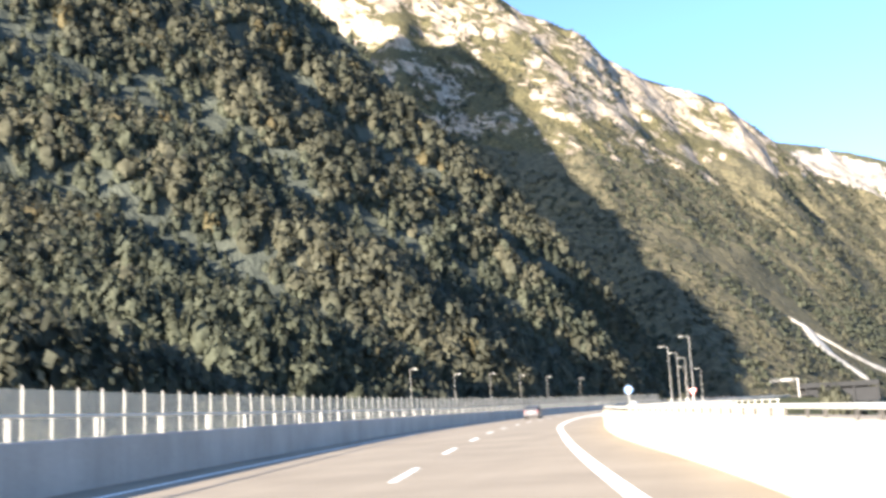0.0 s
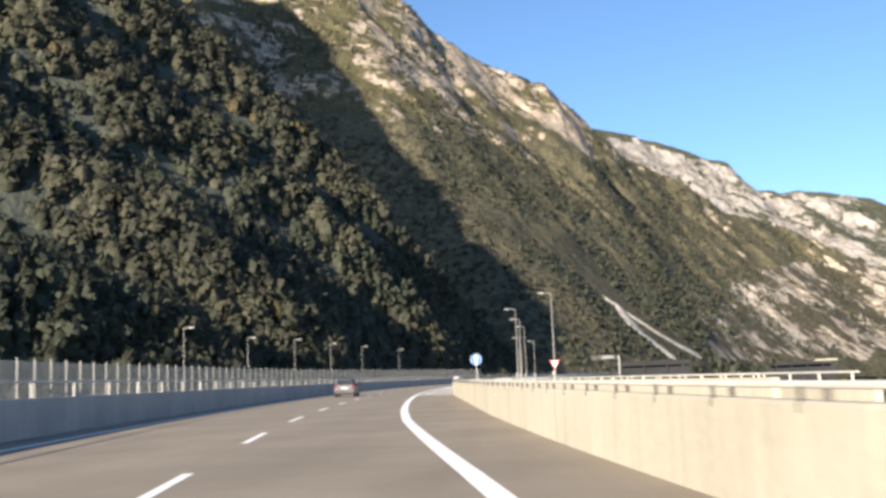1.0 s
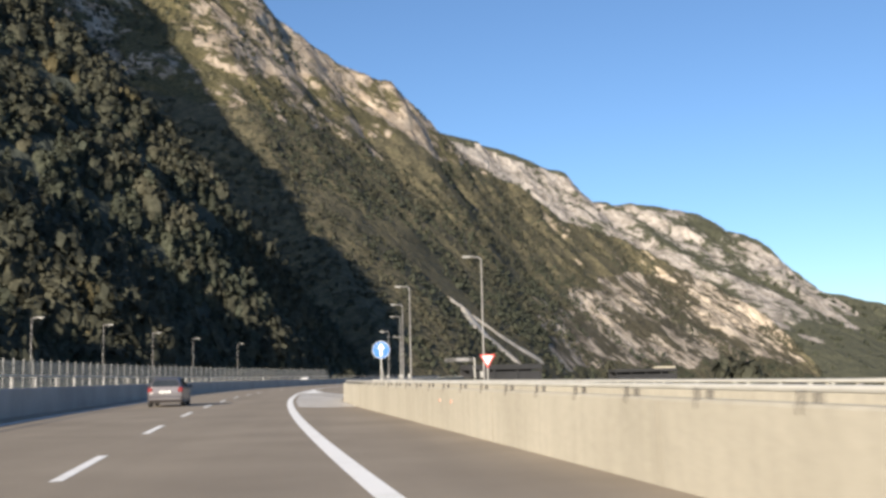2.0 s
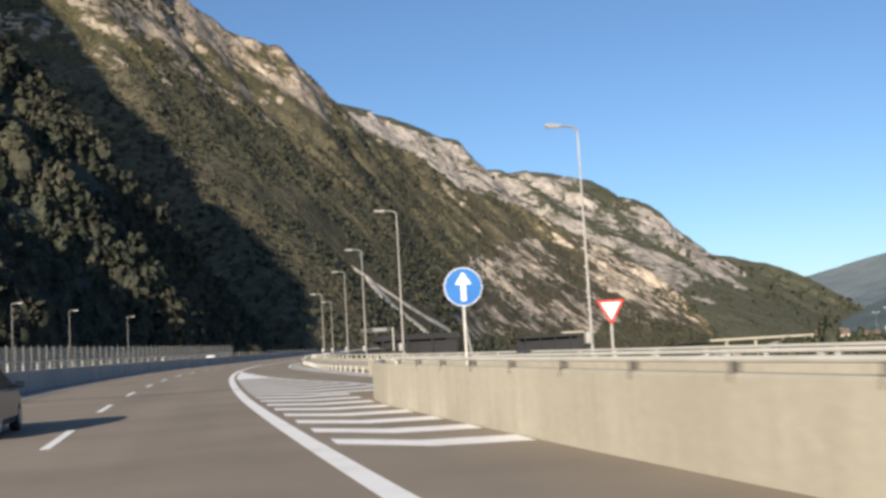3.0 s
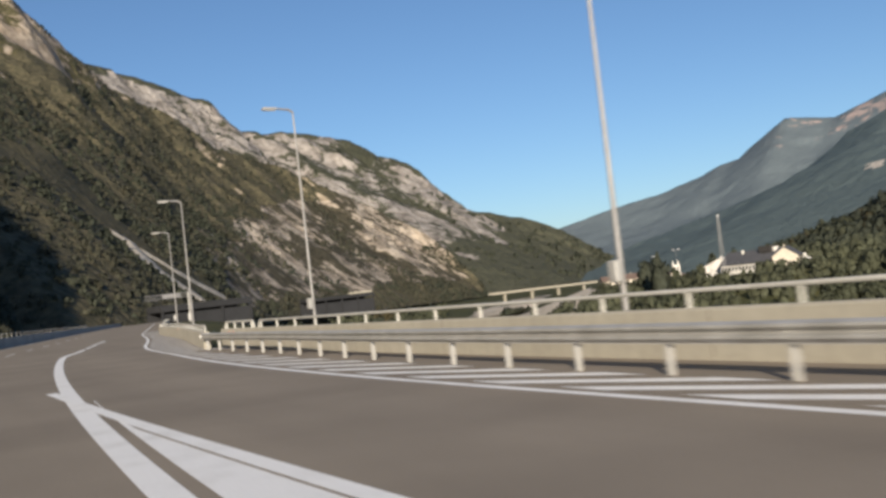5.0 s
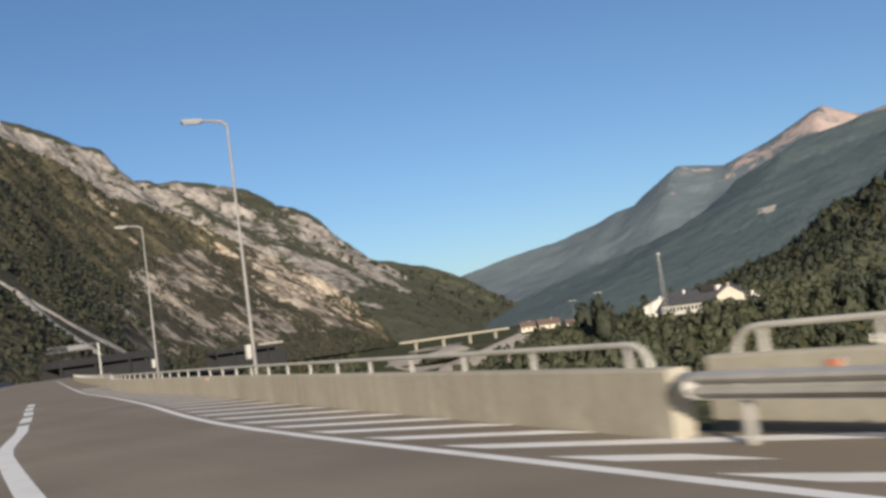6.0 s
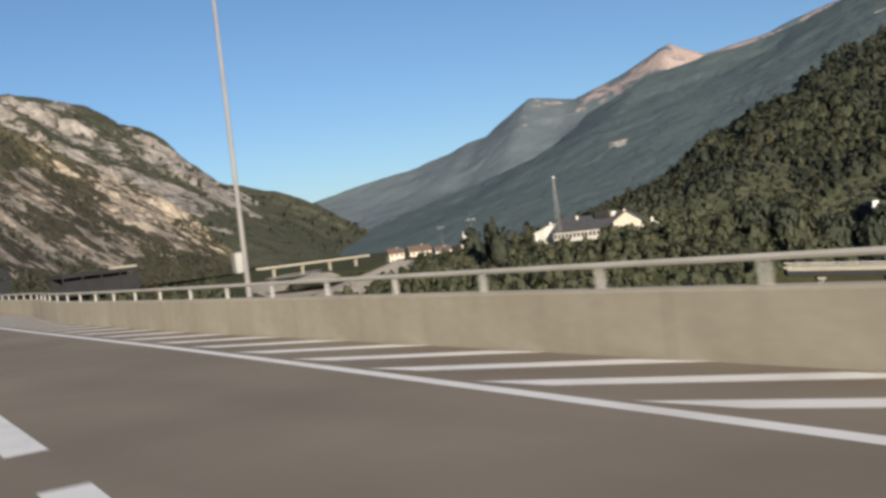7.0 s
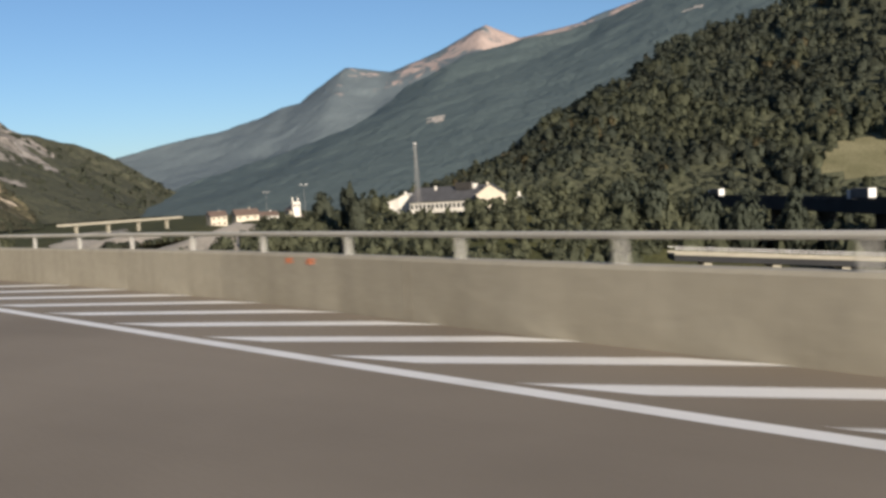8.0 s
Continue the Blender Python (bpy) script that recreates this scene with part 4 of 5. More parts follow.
def car(x, y, turn, paint, label):
    ob = thing("car", pose(x, y, 0, 0, 0, turn), label, "car")
    sec = [(-2.05, 0.78, 0.70, 0.34, 0.66, 0.70), (-1.98, 0.84, 0.74, 0.24, 0.92, 1.00), (-1.80, 0.87, 0.62, 0.22, 0.95, 1.34), (-1.45, 0.88, 0.62, 0.22, 0.95, 1.44),
           (-0.4, 0.885, 0.63, 0.22, 0.94, 1.46), (0.3, 0.885, 0.62, 0.22, 0.93, 1.40), (1.0, 0.88, 0.70, 0.22, 0.92, 0.98), (1.7, 0.85, 0.70, 0.24, 0.80, 0.84), (2.1, 0.74, 0.62, 0.30, 0.62, 0.66)]
    body = part("body", body_bm(sec), paint, ob)
    for p in body.data.polygons:
        p.use_smooth = False
    bm = bmesh.new()
    vs = [bm.verts.new(v) for v in ((-0.66, -1.995, 1.0), (0.66, -1.995, 1.0), (0.54, -1.825, 1.32), (-0.54, -1.825, 1.32))]
    bm.faces.new(vs)
    part("rear_window", bm, GLASS_DARK, ob)
    for s in (-1, 1):
        bm = bmesh.new()
        vs = [bm.verts.new((s * a, b, c)) for a, b, c in ((0.865, -1.6, 0.97), (0.865, 0.8, 0.95), (0.655, 0.25, 1.35), (0.645, -1.4, 1.39))]
        bm.faces.new(vs if s > 0 else vs[::-1])
        part("side_window", bm, GLASS_DARK, ob)
        bm = bmesh.new()
        box(bm, s * 0.72, -2.02, 0.84, 0.22, 0.08, 0.24, 0.03)
        part("tail_lamp", bm, TAIL_RED, ob)
        bm = bmesh.new()
        box(bm, s * 0.98, 0.62, 1.0, 0.2, 0.12, 0.14, 0.04)
        part("door_mirror", bm, paint, ob)
        bm = bmesh.new()
        box(bm, s * 0.62, 2.06, 0.62, 0.26, 0.1, 0.14, 0.03)
        part("headlight", bm, SIGN_WHITE, ob)
    bm = bmesh.new()
    box(bm, 0, -2.06, 0.42, 1.62, 0.16, 0.22, 0.05)
    part("rear_bumper", bm, paint, ob)
    bm = bmesh.new()
    box(bm, 0, -2.075, 0.74, 0.54, 0.015, 0.12, 0.004)
    plate = part("number_plate", bm, SIGN_WHITE, ob, "white number plate")
    bm = bmesh.new()
    for dx in (-0.16, -0.05, 0.06, 0.17):
        box(bm, dx, -2.086, 0.74, 0.07, 0.004, 0.06)
    part("plate_bars", bm, RUBBER, plate)
    for sx in (-1, 1):
        for wy in (-1.28, 1.32):
            bm = bmesh.new()
            bmesh.ops.create_cone(bm, cap_ends=True, segments=20, radius1=0.31, radius2=0.31, depth=0.2, matrix=pose(sx * 0.78, wy, 0.31, 0, 90, 0))
            bmesh.ops.bevel(bm, geom=list(bm.edges), offset=0.03, segments=1, affect="EDGES")
            tyre = part("tyre", bm, RUBBER, ob)
            bm = bmesh.new()
            bmesh.ops.create_cone(bm, cap_ends=True, segments=16, radius1=0.19, radius2=0.16, depth=0.21, matrix=pose(sx * 0.785, wy, 0.31, 0, 90, 0))
            part("rim", bm, STEEL, tyre)
    return ob


car(float(edge(103)) - 6.4, 103.0, 2.5, CAR_PAINT, "silver grey hatchback in the fast lane, seen from behind")
car(float(edge(255)) - 15.3, 255.0, 170, CAR_WHITE, "white car on the far carriageway")


def truck(x, y, z, turn):
    ob = thing("truck", pose(x, y, z, 0, 0, turn), "box truck on the far viaduct, its lit end painted white", "truck", "trucks on the viaduct")
    # grey box and white rear door: sunlight on the end put into colour
    bm = bmesh.new()
    box(bm, 0, 0, 2.5, 12.0, 2.5, 2.9, 0.05)
    part("box_body", bm, SIGN_BACK, ob)
    bm = bmesh.new()
    box(bm, 6.06, 0, 2.5, 0.1, 2.5, 2.9, 0.02)
    part("rear_door", bm, SIGN_WHITE, ob)
    bm = bmesh.new()
    box(bm, -7.6, 0, 1.9, 2.3, 2.4, 2.8, 0.2)
    part("cab", bm, CAR_WHITE, ob)
    for wx in (-7.4, 2.5, 3.8, 5.0):
        bm = bmesh.new()
        bmesh.ops.create_cone(bm, cap_ends=True, segments=14, radius1=0.5, radius2=0.5, depth=2.4, matrix=pose(wx, 0, 0.5, 90, 0, 0))
        part("axle", bm, RUBBER, ob)
    bm = bmesh.new()
    box(bm, -0.8, 0, 0.85, 13, 1.6, 0.35, 0.03)
    part("chassis", bm, RUBBER, ob)
    return ob


# ---- viaducts in the valley ----
def viaduct(a, b, width, label, deck_mat, pier_mat, rail=True, piers=5, beam=0.9, depth=1.6):
    a, b = Vector(a), Vector(b)
    d = b - a
    turn = math.degrees(math.atan2(d.y, d.x))
    L = d.length
    fall = math.degrees(math.atan2(-d.z, math.hypot(d.x, d.y)))
    ob = thing("viaduct", pose(*((a + b) / 2), 0, fall, turn), label, "viaduct")
    bm = bmesh.new()
    box(bm, 0, 0, -depth / 2, L, width, depth, 0.1)
    part("deck", bm, deck_mat, ob)
    for s in (-1, 1):
        bm = bmesh.new()
        box(bm, 0, s * (width / 2 - 0.1), beam / 2, L, 0.25, beam, 0.03)
        part("edge_beam", bm, CONCRETE if rail else deck_mat, ob)
    if rail:
        n = int(L / 4)
        for s in (-1, 1):
            bm = bmesh.new()
            tube(bm, [(-L / 2, s * (width / 2 - 0.1), 1.5), (L / 2, s * (width / 2 - 0.1), 1.5)], 0.1, 6)
            part("rail", bm, SIGN_WHITE, ob)
    me = None
    for k in range(piers):
        x = -L / 2 + L * (k + 0.5) / piers
        if me is None:
            bm = bmesh.new()
            box(bm, 0, 0, -9, 1.6, width * 0.5, 15, 0.1)
            box(bm, 0, 0, -2.0, 2.2, width * 0.85, 0.9, 0.1)
            p = part("pier", bm, pier_mat, ob)
            me = p.data
        else:
            p = new("pier", me)
            p.parent = ob
        p.matrix_basis = pose(x, 0, 0)
    return ob


# both decks wear the near-black concrete as the shade of their undersides
viaduct((231, 359.4, -19.2), (283, 290.4, -26.8), 10, "low viaduct with pale edge beams in the valley", SHADE_CONCRETE, CONCRETE, beam=0.5)
viaduct((445, 454, -10.5), (262, 286, -10.5), 12, "motorway viaduct before the wooded hill, shade put into its colour", SHADE_CONCRETE, SHADE_CONCRETE, False, 6, 0.9, 3.4)
truck(421, 432, -10.5, 222.7)
truck(318, 337.6, -10.5, 222.7)
viaduct((500, 1117, -13.6), (648, 1134, -14.0), 7, "long pale viaduct across the valley", CONCRETE, CONCRETE, False, 4, 1.5, 0.8)


# ---- buildings ----
def house(x, y, z, lx, ly, h, roof_h, turn, wall, roof, label, floors=2, bays=5, group="", name="house"):
    """A gabled house: walls, roof with eaves, rows of windows on its long sides, and a chimney."""
    ob = thing(name, pose(x, y, z, 0, 0, turn), label, "house", group)
    bm = bmesh.new()
    pts = [(-ly / 2, 0), (ly / 2, 0), (ly / 2, h), (0, h + roof_h), (-ly / 2, h)]
    a = [bm.verts.new((-lx / 2, p, q)) for p, q in pts]
    b = [bm.verts.new((lx / 2, p, q)) for p, q in pts]
    bm.faces.new(a[::-1])
    bm.faces.new(b)
    for i in range(5):
        bm.faces.new((a[i], a[(i + 1) % 5], b[(i + 1) % 5], b[i]))
    bmesh.ops.recalc_face_normals(bm, faces=bm.faces)
    part("wall", bm, wall, ob)
    bm = bmesh.new()
    e = 0.6
    k = roof_h / (ly / 2)
    sec = [(-ly / 2 - e, h - e * k + 0.05), (0, h + roof_h + 0.05), (ly / 2 + e, h - e * k + 0.05), (ly / 2 + e, h - e * k + 0.3), (0, h + roof_h + 0.32), (-ly / 2 - e, h - e * k + 0.3)]
    a = [bm.verts.new((-lx / 2 - e, p, q)) for p, q in sec]
    b = [bm.verts.new((lx / 2 + e, p, q)) for p, q in sec]
    bm.faces.new(a[::-1])
    bm.faces.new(b)
    for i in range(6):
        bm.faces.new((a[i], a[(i + 1) % 6], b[(i + 1) % 6], b[i]))
    bmesh.ops.recalc_face_normals(bm, faces=bm.faces)
    roof_ob = part("roof", bm, roof, ob)
    bm = bmesh.new()
    box(bm, lx * 0.2, ly * 0.12, h + roof_h * 0.8 + 0.8, 0.8, 0.8, 1.6, 0.05)
    part("chimney", bm, wall, roof_ob)
    bm = bmesh.new()
    ww, wh_ = min(1.3, lx / bays * 0.55), min(1.5, h / floors * 0.6)
    box(bm, 0, 0, 0, ww, 0.12, wh_, 0.02)
    me = None
    for f in range(floors):
        for c in range(bays):
            for s in (-1, 1):
                if me is None:
                    w = part("window", bm, GLASS_DARK, ob)
                    me = w.data
                else:
                    w = new("window", me)
                    w.parent = ob
                w.matrix_basis = pose(-lx / 2 + lx * (c + 0.5) / bays, s * (ly / 2 + 0.02), h * (f + 0.55) / floors)
    return ob


house(284.0, 473.5, -7.7, 29, 12, 4.4, 4.6, 98, WALL_WHITE, ROOF_GREY, "long white building with a grey roof and many dark windows", 1, 16)
long_house = bpy.data.objects["house"]
bm = bmesh.new()
box(bm, -6.5, 0.6, 9.2, 6.5, 4.0, 2.6, 0.08)
part("roof_box", bm, NEAR_BLACK, long_house, "dark box-shaped plant room on the roof")
bm = bmesh.new()
box(bm, -10.6, 0.8, 8.9, 1.2, 2.4, 1.8, 0.08)
part("roof_vent", bm, WALL_WHITE, long_house, "white roof vent")
house(281.0, 453.0, -7.7, 8, 10, 5.8, 3.4, 33, WALL_CREAM, ROOF_GREY, "cream gabled end house with a grey roof", 2, 3)
house(284.5, 494.5, -7.7, 9, 14, 4.4, 2.8, 30, WALL_WHITE, WALL_WHITE, "low white annex with a pale roof", 1, 3)
house(272.0, 434.5, -7.7, 2.4, 2.4, 4.0, 0.7, 30, WALL_WHITE, WALL_WHITE, "small white hut among the trees", 1, 1)
rng = random.Random(4)
for k, (x, y, z) in enumerate(((430, 770, -15.5), (445, 815, -16.5), (470, 790, -16.5), (410, 742, -15.5), (505, 800, -20.5))):
    house(x, y, z, rng.uniform(9, 15), rng.uniform(8, 11), rng.uniform(5, 7.5), rng.uniform(2.5, 3.6), rng.uniform(-40, 40), (WALL_WHITE, WALL_CREAM)[k % 2], ROOF_RED,
          "village house with plaster walls and a brown tiled roof", 2, 3, "village houses", "village_house")


def church():
    ob = thing("church_tower", pose(462, 752, -14.5, 0, 0, -24), "white church with a twin-pinnacled tower in the village", "church tower")
    bm = bmesh.new()
    box(bm, 0, 0, 6, 5.2, 4.2, 12, 0.1)
    part("shaft", bm, WALL_WHITE, ob)
    for s in (-1, 1):
        bm = bmesh.new()
        box(bm, s * 1.9, 0, 12.9, 0.9, 0.9, 1.8, 0.05)
        bmesh.ops.create_cone(bm, cap_ends=True, segments=4, radius1=0.62, radius2=0.04, depth=1.8, matrix=pose(s * 1.9, 0, 14.6, 0, 0, 45))
        part("pinnacle", bm, WALL_WHITE, ob)
        bm = bmesh.new()
        box(bm, s * 2.62, 0, 9.6, 0.1, 1.1, 2.2, 0.02)
        part("belfry_opening", bm, GLASS_DARK, ob)
        bm = bmesh.new()
        box(bm, s * 1.1, -2.12, 9.6, 0.9, 0.1, 2.2, 0.02)
        part("belfry_opening", bm, GLASS_DARK, ob)
    bm = bmesh.new()
    box(bm, 0, 7.5, 3.2, 7.0, 11.0, 6.4, 0.1)
    nave = part("nave", bm, WALL_CREAM, ob)
    bm = bmesh.new()
    vs = [bm.verts.new(v) for v in ((-3.9, 1.8, 6.3), (3.9, 1.8, 6.3), (0, 1.8, 9.2), (-3.9, 13.4, 6.3), (3.9, 13.4, 6.3), (0, 13.4, 9.2))]
    for q in ((0, 1, 2), (5, 4, 3), (0, 2, 5, 3), (1, 4, 5, 2), (0, 3, 4, 1)):
        bm.faces.new([vs[k] for k in q])
    bmesh.ops.recalc_face_normals(bm, faces=bm.faces)
    part("roof", bm, ROOF_RED, nave)


church()


def lattice_mast(x, y, z, h):
    ob = thing("lattice_mast", pose(x, y, z), "slender grey lattice mast behind the long building", "mast")
    bm = bmesh.new()
    for a, b in ((-1, -1), (1, -1), (1, 1), (-1, 1)):
        tube(bm, [(a * 0.9, b * 0.9, 0), (a * 0.25, b * 0.25, h)], 0.055, 5)
    part("legs", bm, POLE, ob)
    bm = bmesh.new()
    n = 14
    for k in range(n):
        u, v = k / n, (k + 1) / n
        ra, rb = 0.9 - 0.65 * u, 0.9 - 0.65 * v
        c = [(-1, -1), (1, -1), (1, 1), (-1, 1)]
        for i in range(4):
            p, q = c[i], c[(i + 1) % 4]
            tube(bm, [(p[0] * ra, p[1] * ra, h * u), (q[0] * rb, q[1] * rb, h * v)], 0.03, 4)
    part("bracing", bm, POLE, ob)
    bm = bmesh.new()
    box(bm, 0, 0, h + 0.2, 1.2, 0.4, 0.5, 0.05)
    part("aerial", bm, SIGN_WHITE, ob)


lattice_mast(268, 476, -7.7, 25)


def floodlight_mast(x, y, top):
    """A slim tall mast with two flat lanterns on a cross arm."""
    z0 = ground_height(x, y)
    ob = thing("floodlight_mast", pose(x, y, z0 - 0.1, 0, 0, -30), "slim tall floodlight mast with two pale lanterns in the valley", "floodlight", "valley floodlights")
    h = top - z0
    bm = bmesh.new()
    tube(bm, [(0, 0, 0), (0, 0, h * 0.5), (0, 0, h)], [0.16, 0.12, 0.07], 8)
    part("pole", bm, POLE, ob)
    bm = bmesh.new()
    tube(bm, [(-2.0, 0, h - 0.1), (2.0, 0, h - 0.1)], 0.06, 6)
    part("cross_arm", bm, POLE, ob)
    for s in (-1, 1):
        bm = bmesh.new()
        box(bm, s * 1.7, -0.15, h + 0.12, 1.8, 0.7, 0.35, 0.08)
        part("lantern", bm, SIGN_WHITE, ob)
    return ob


floodlight_mast(501, 826, 5.8)
floodlight_mast(424, 702, 8.0)


# ---- scree gully on the near mountain ----
from mathutils.bvhtree import BVHTree
slope_tree = BVHTree.FromPolygons([tuple(v.co) for v in near_mountain.data.vertices], [tuple(p.vertices) for p in near_mountain.data.polygons])
SCREE = material("pale_scree", (0.64, 0.58, 0.49), 0.95, dark=(0.48, 0.43, 0.35), scale=0.15, bump=0.6, bump_scale=1.5, grain=0.25, spec=0.1)


def drape(name, line, widths, label):
    """A strip of loose stone laid on the slope along a plan line."""
    verts, faces, n = [], [], 90
    rr = random.Random(len(name))
    for i in range(n):
        u = i / (n - 1) * (len(line) - 1)
        k = min(int(u), len(line) - 2)
        a, b_ = Vector((*line[k], 0)), Vector((*line[k + 1], 0))
        p = a.lerp(b_, u - k)
        side = Vector(((b_ - a).y, -(b_ - a).x, 0)).normalized()
        w = widths[k] + (widths[k + 1] - widths[k]) * (u - k)
        for q in range(5):
            s = p + side * (w * (q / 4 - 0.5) * rr.uniform(0.8, 1.2))
            hit = slope_tree.ray_cast(Vector((s.x, s.y, 900)), Vector((0, 0, -1)))
            verts.append((s.x, s.y, (hit[0].z if hit[0] else 0) + (1.5 if 0 < q < 4 else -0.5)))
    for i in range(n - 1):
        for q in range(4):
            faces.append((i * 5 + q, i * 5 + q + 1, i * 5 + q + 6, i * 5 + q + 5))
    return tagged(mesh_of(name, verts, faces, SCREE, smooth=True), label, "scree", kind="structure")


GULLY = [(65, 752), (77, 760), (81, 738), (84, 720), (93, 722), (108, 724)]
TRACK = [(82, 758), (103, 772), (125, 796), (142, 818)]
drape("scree_gully", GULLY, [4, 10, 17, 19, 17, 15], "pale scree gully running down the scrubby slope")
drape("scree_track", TRACK, [3.5, 4.5, 5.0, 5.5], "thin pale scree track beside the gully")


# ---- trees and woods ----
def crown_shards(rg, n, conifer, leaf, loose=0.32, sides=6):
    """Leaf clumps as small tilted quads filling an uneven crown of unit height and radius."""
    quads = []
    lobes = [(rg.uniform(-0.45, 0.45), rg.uniform(-0.45, 0.45), rg.uniform(0.35, 0.8), rg.uniform(0.35, 0.55)) for _ in range(5)]
    for _ in range(n):
        if conifer:
            u = rg.random() ** 0.8
            r = (1 - u) * 0.62 * rg.uniform(0.55, 1.0) + 0.04
            a = rg.uniform(0, 2 * math.pi)
            c = Vector((r * math.cos(a), r * math.sin(a), 0.12 + 0.88 * u))
            out = Vector((math.cos(a), math.sin(a), 0.5))
        else:
            lx, ly, lz, lr = rg.choice(lobes)
            d = Vector((rg.gauss(0, 1), rg.gauss(0, 1), rg.gauss(0.25, 1))).normalized()
            c = Vector((lx, ly, lz)) + d * lr * rg.uniform(0.65, 1.05)
            c.z = max(0.1, c.z)
            out = d
        nrm = (out + Vector((rg.gauss(0, loose), rg.gauss(0, loose), rg.gauss(0.15, loose)))).normalized()
        q = nrm.to_track_quat("Z", "Y")
        s = leaf * rg.uniform(0.6, 1.3)
        w = s * rg.uniform(0.6, 1.1)
        quads.append([c + q @ Vector(p) for p in ((-s, -w * 0.5, 0), (s * 0.2, -w, 0.1 * s), (s, w * 0.4, 0), (-s * 0.3, w, -0.1 * s))])
    ring = []
    for lv, (zz, rr) in enumerate(((0.08, 0.42), (0.36, 0.6), (0.68, 0.5), (0.95, 0.15))):
        rr = (1.02 - zz) * 0.5 if conifer else rr
        ring.append([Vector((rr * rg.uniform(0.8, 1.2) * math.cos(k * 2 * math.pi / sides), rr * rg.uniform(0.8, 1.2) * math.sin(k * 2 * math.pi / sides), zz * (1 if conifer else 0.95))) for k in range(sides)])
    for r0, r1 in zip(ring, ring[1:]):
        for k in range(sides):
            quads.append([r0[k], r0[(k + 1) % sides], r1[(k + 1) % sides], r1[k]])
    return np.array([[tuple(p) for p in qd] for qd in quads])


tree_rng = random.Random(11)
BROAD = [crown_shards(tree_rng, 34, False, 0.21) for _ in range(6)]
MID = [crown_shards(tree_rng, 64, False, 0.16) for _ in range(6)]
MID_CONE = [crown_shards(tree_rng, 80, True, 0.145) for _ in range(3)]
CONE = [crown_shards(tree_rng, 30, True, 0.18) for _ in range(4)]
SOFT = [crown_shards(random.Random(60 + k), 28, False, 0.28, 0.16, 4) for k in range(7)]
FINE_BROAD = [crown_shards(tree_rng, 260, False, 0.115) for _ in range(4)]
FINE_CONE = [crown_shards(tree_rng, 240, True, 0.10) for _ in range(2)]


def wood(name, places, templates, mat, label, seed, cat="wood", flat=0.0):
    """Many crowns in one mesh; places are (x, y, z, radius, height)."""
    rg = np.random.RandomState(seed)
    blocks, outs = [], []
    for x, y, z, r, h in places:
        t_ = templates[rg.randint(len(templates))]
        a = rg.uniform(0, 2 * math.pi)
        c, s = math.cos(a), math.sin(a)
        p = t_.reshape(-1, 3)
        turned = np.stack([p[:, 0] * c - p[:, 1] * s, p[:, 0] * s + p[:, 1] * c, p[:, 2]], 1)
        blocks.append(turned * (r, r, h) + (x, y, z))
        outs.append((turned - (0, 0, 0.38)) * (1.0, 1.0, 1.5))
    v = np.concatenate(blocks)
    n = len(v) // 4
    me = bpy.data.meshes.new(name)
    me.vertices.add(len(v))
    me.vertices.foreach_set("co", v.ravel())
    me.loops.add(len(v))
    me.loops.foreach_set("vertex_index", np.arange(len(v)))
    me.polygons.add(n)
    me.polygons.foreach_set("loop_start", np.arange(n) * 4)
    me.update(calc_edges=True)
    o = np.concatenate(outs)
    o = o / np.maximum(1e-6, np.linalg.norm(o, axis=1))[:, None]
    q = v.reshape(-1, 4, 3)
    own = np.cross(q[:, 2] - q[:, 0], q[:, 3] - q[:, 1])
    own = np.repeat(own / np.maximum(1e-6, np.linalg.norm(own, axis=1))[:, None], 4, 0)
    own *= np.sign((own * o).sum(1))[:, None]
    o = 0.5 * o + 0.62 * (1 - flat) * own + flat * np.array((0, 0, 1.0)) + rg.normal(0, 0.16, o.shape)
    o = o / np.maximum(1e-6, np.linalg.norm(o, axis=1))[:, None]
    me.normals_split_custom_set_from_vertices(o)
    me.materials.append(mat)
    return tagged(new(name, me), label, cat, kind="stuff")


def on_grid(grid, rg, rows, cols):
    """A random point on a lofted face, by fractions of its rows and columns."""
    R, C = grid.shape[0] - 8, grid.shape[1]
    fi, fj = rg.uniform(*rows) * (R - 2), rg.uniform(*cols) * (C - 2)
    i, j = int(fi), int(fj)
    u, v = fi - i, fj - j
    return grid[i, j] * (1 - u) * (1 - v) + grid[i + 1, j] * u * (1 - v) + grid[i, j + 1] * (1 - u) * v + grid[i + 1, j + 1] * u * v


def patchy(p, size, seed):
    return noise.noise(Vector((p[0] / size, p[1] / size, p[2] / size + seed)))


rg = np.random.RandomState(21)
sets = {"broad": [], "dark": [], "dry": []}
while sum(map(len, sets.values())) < 9600:
    p = on_grid(spur_grid, rg, (0.03, 0.985), (0.0, 0.93))
    if p[2] > 260:
        continue
    d = math.hypot(p[0] + 12, p[1] - 60)
    if rg.rand() > (260 / max(d, 140)) ** 1.1 + 0.12:
        continue
    hollow = rib(p) < 0.5 + 0.15 * rg.normal()
    if hollow and rg.rand() > 0.5:
        continue
    r = rg.uniform(2.3, 4.2) * (1 + d / 1400) * (0.75 if hollow else 1.0)
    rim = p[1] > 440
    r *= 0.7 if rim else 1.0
    # gullies and far rim always take the dark leaf: shade put into colour
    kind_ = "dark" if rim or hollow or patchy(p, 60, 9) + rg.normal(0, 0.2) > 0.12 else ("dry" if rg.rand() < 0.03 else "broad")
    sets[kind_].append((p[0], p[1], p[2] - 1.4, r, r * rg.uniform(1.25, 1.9)))
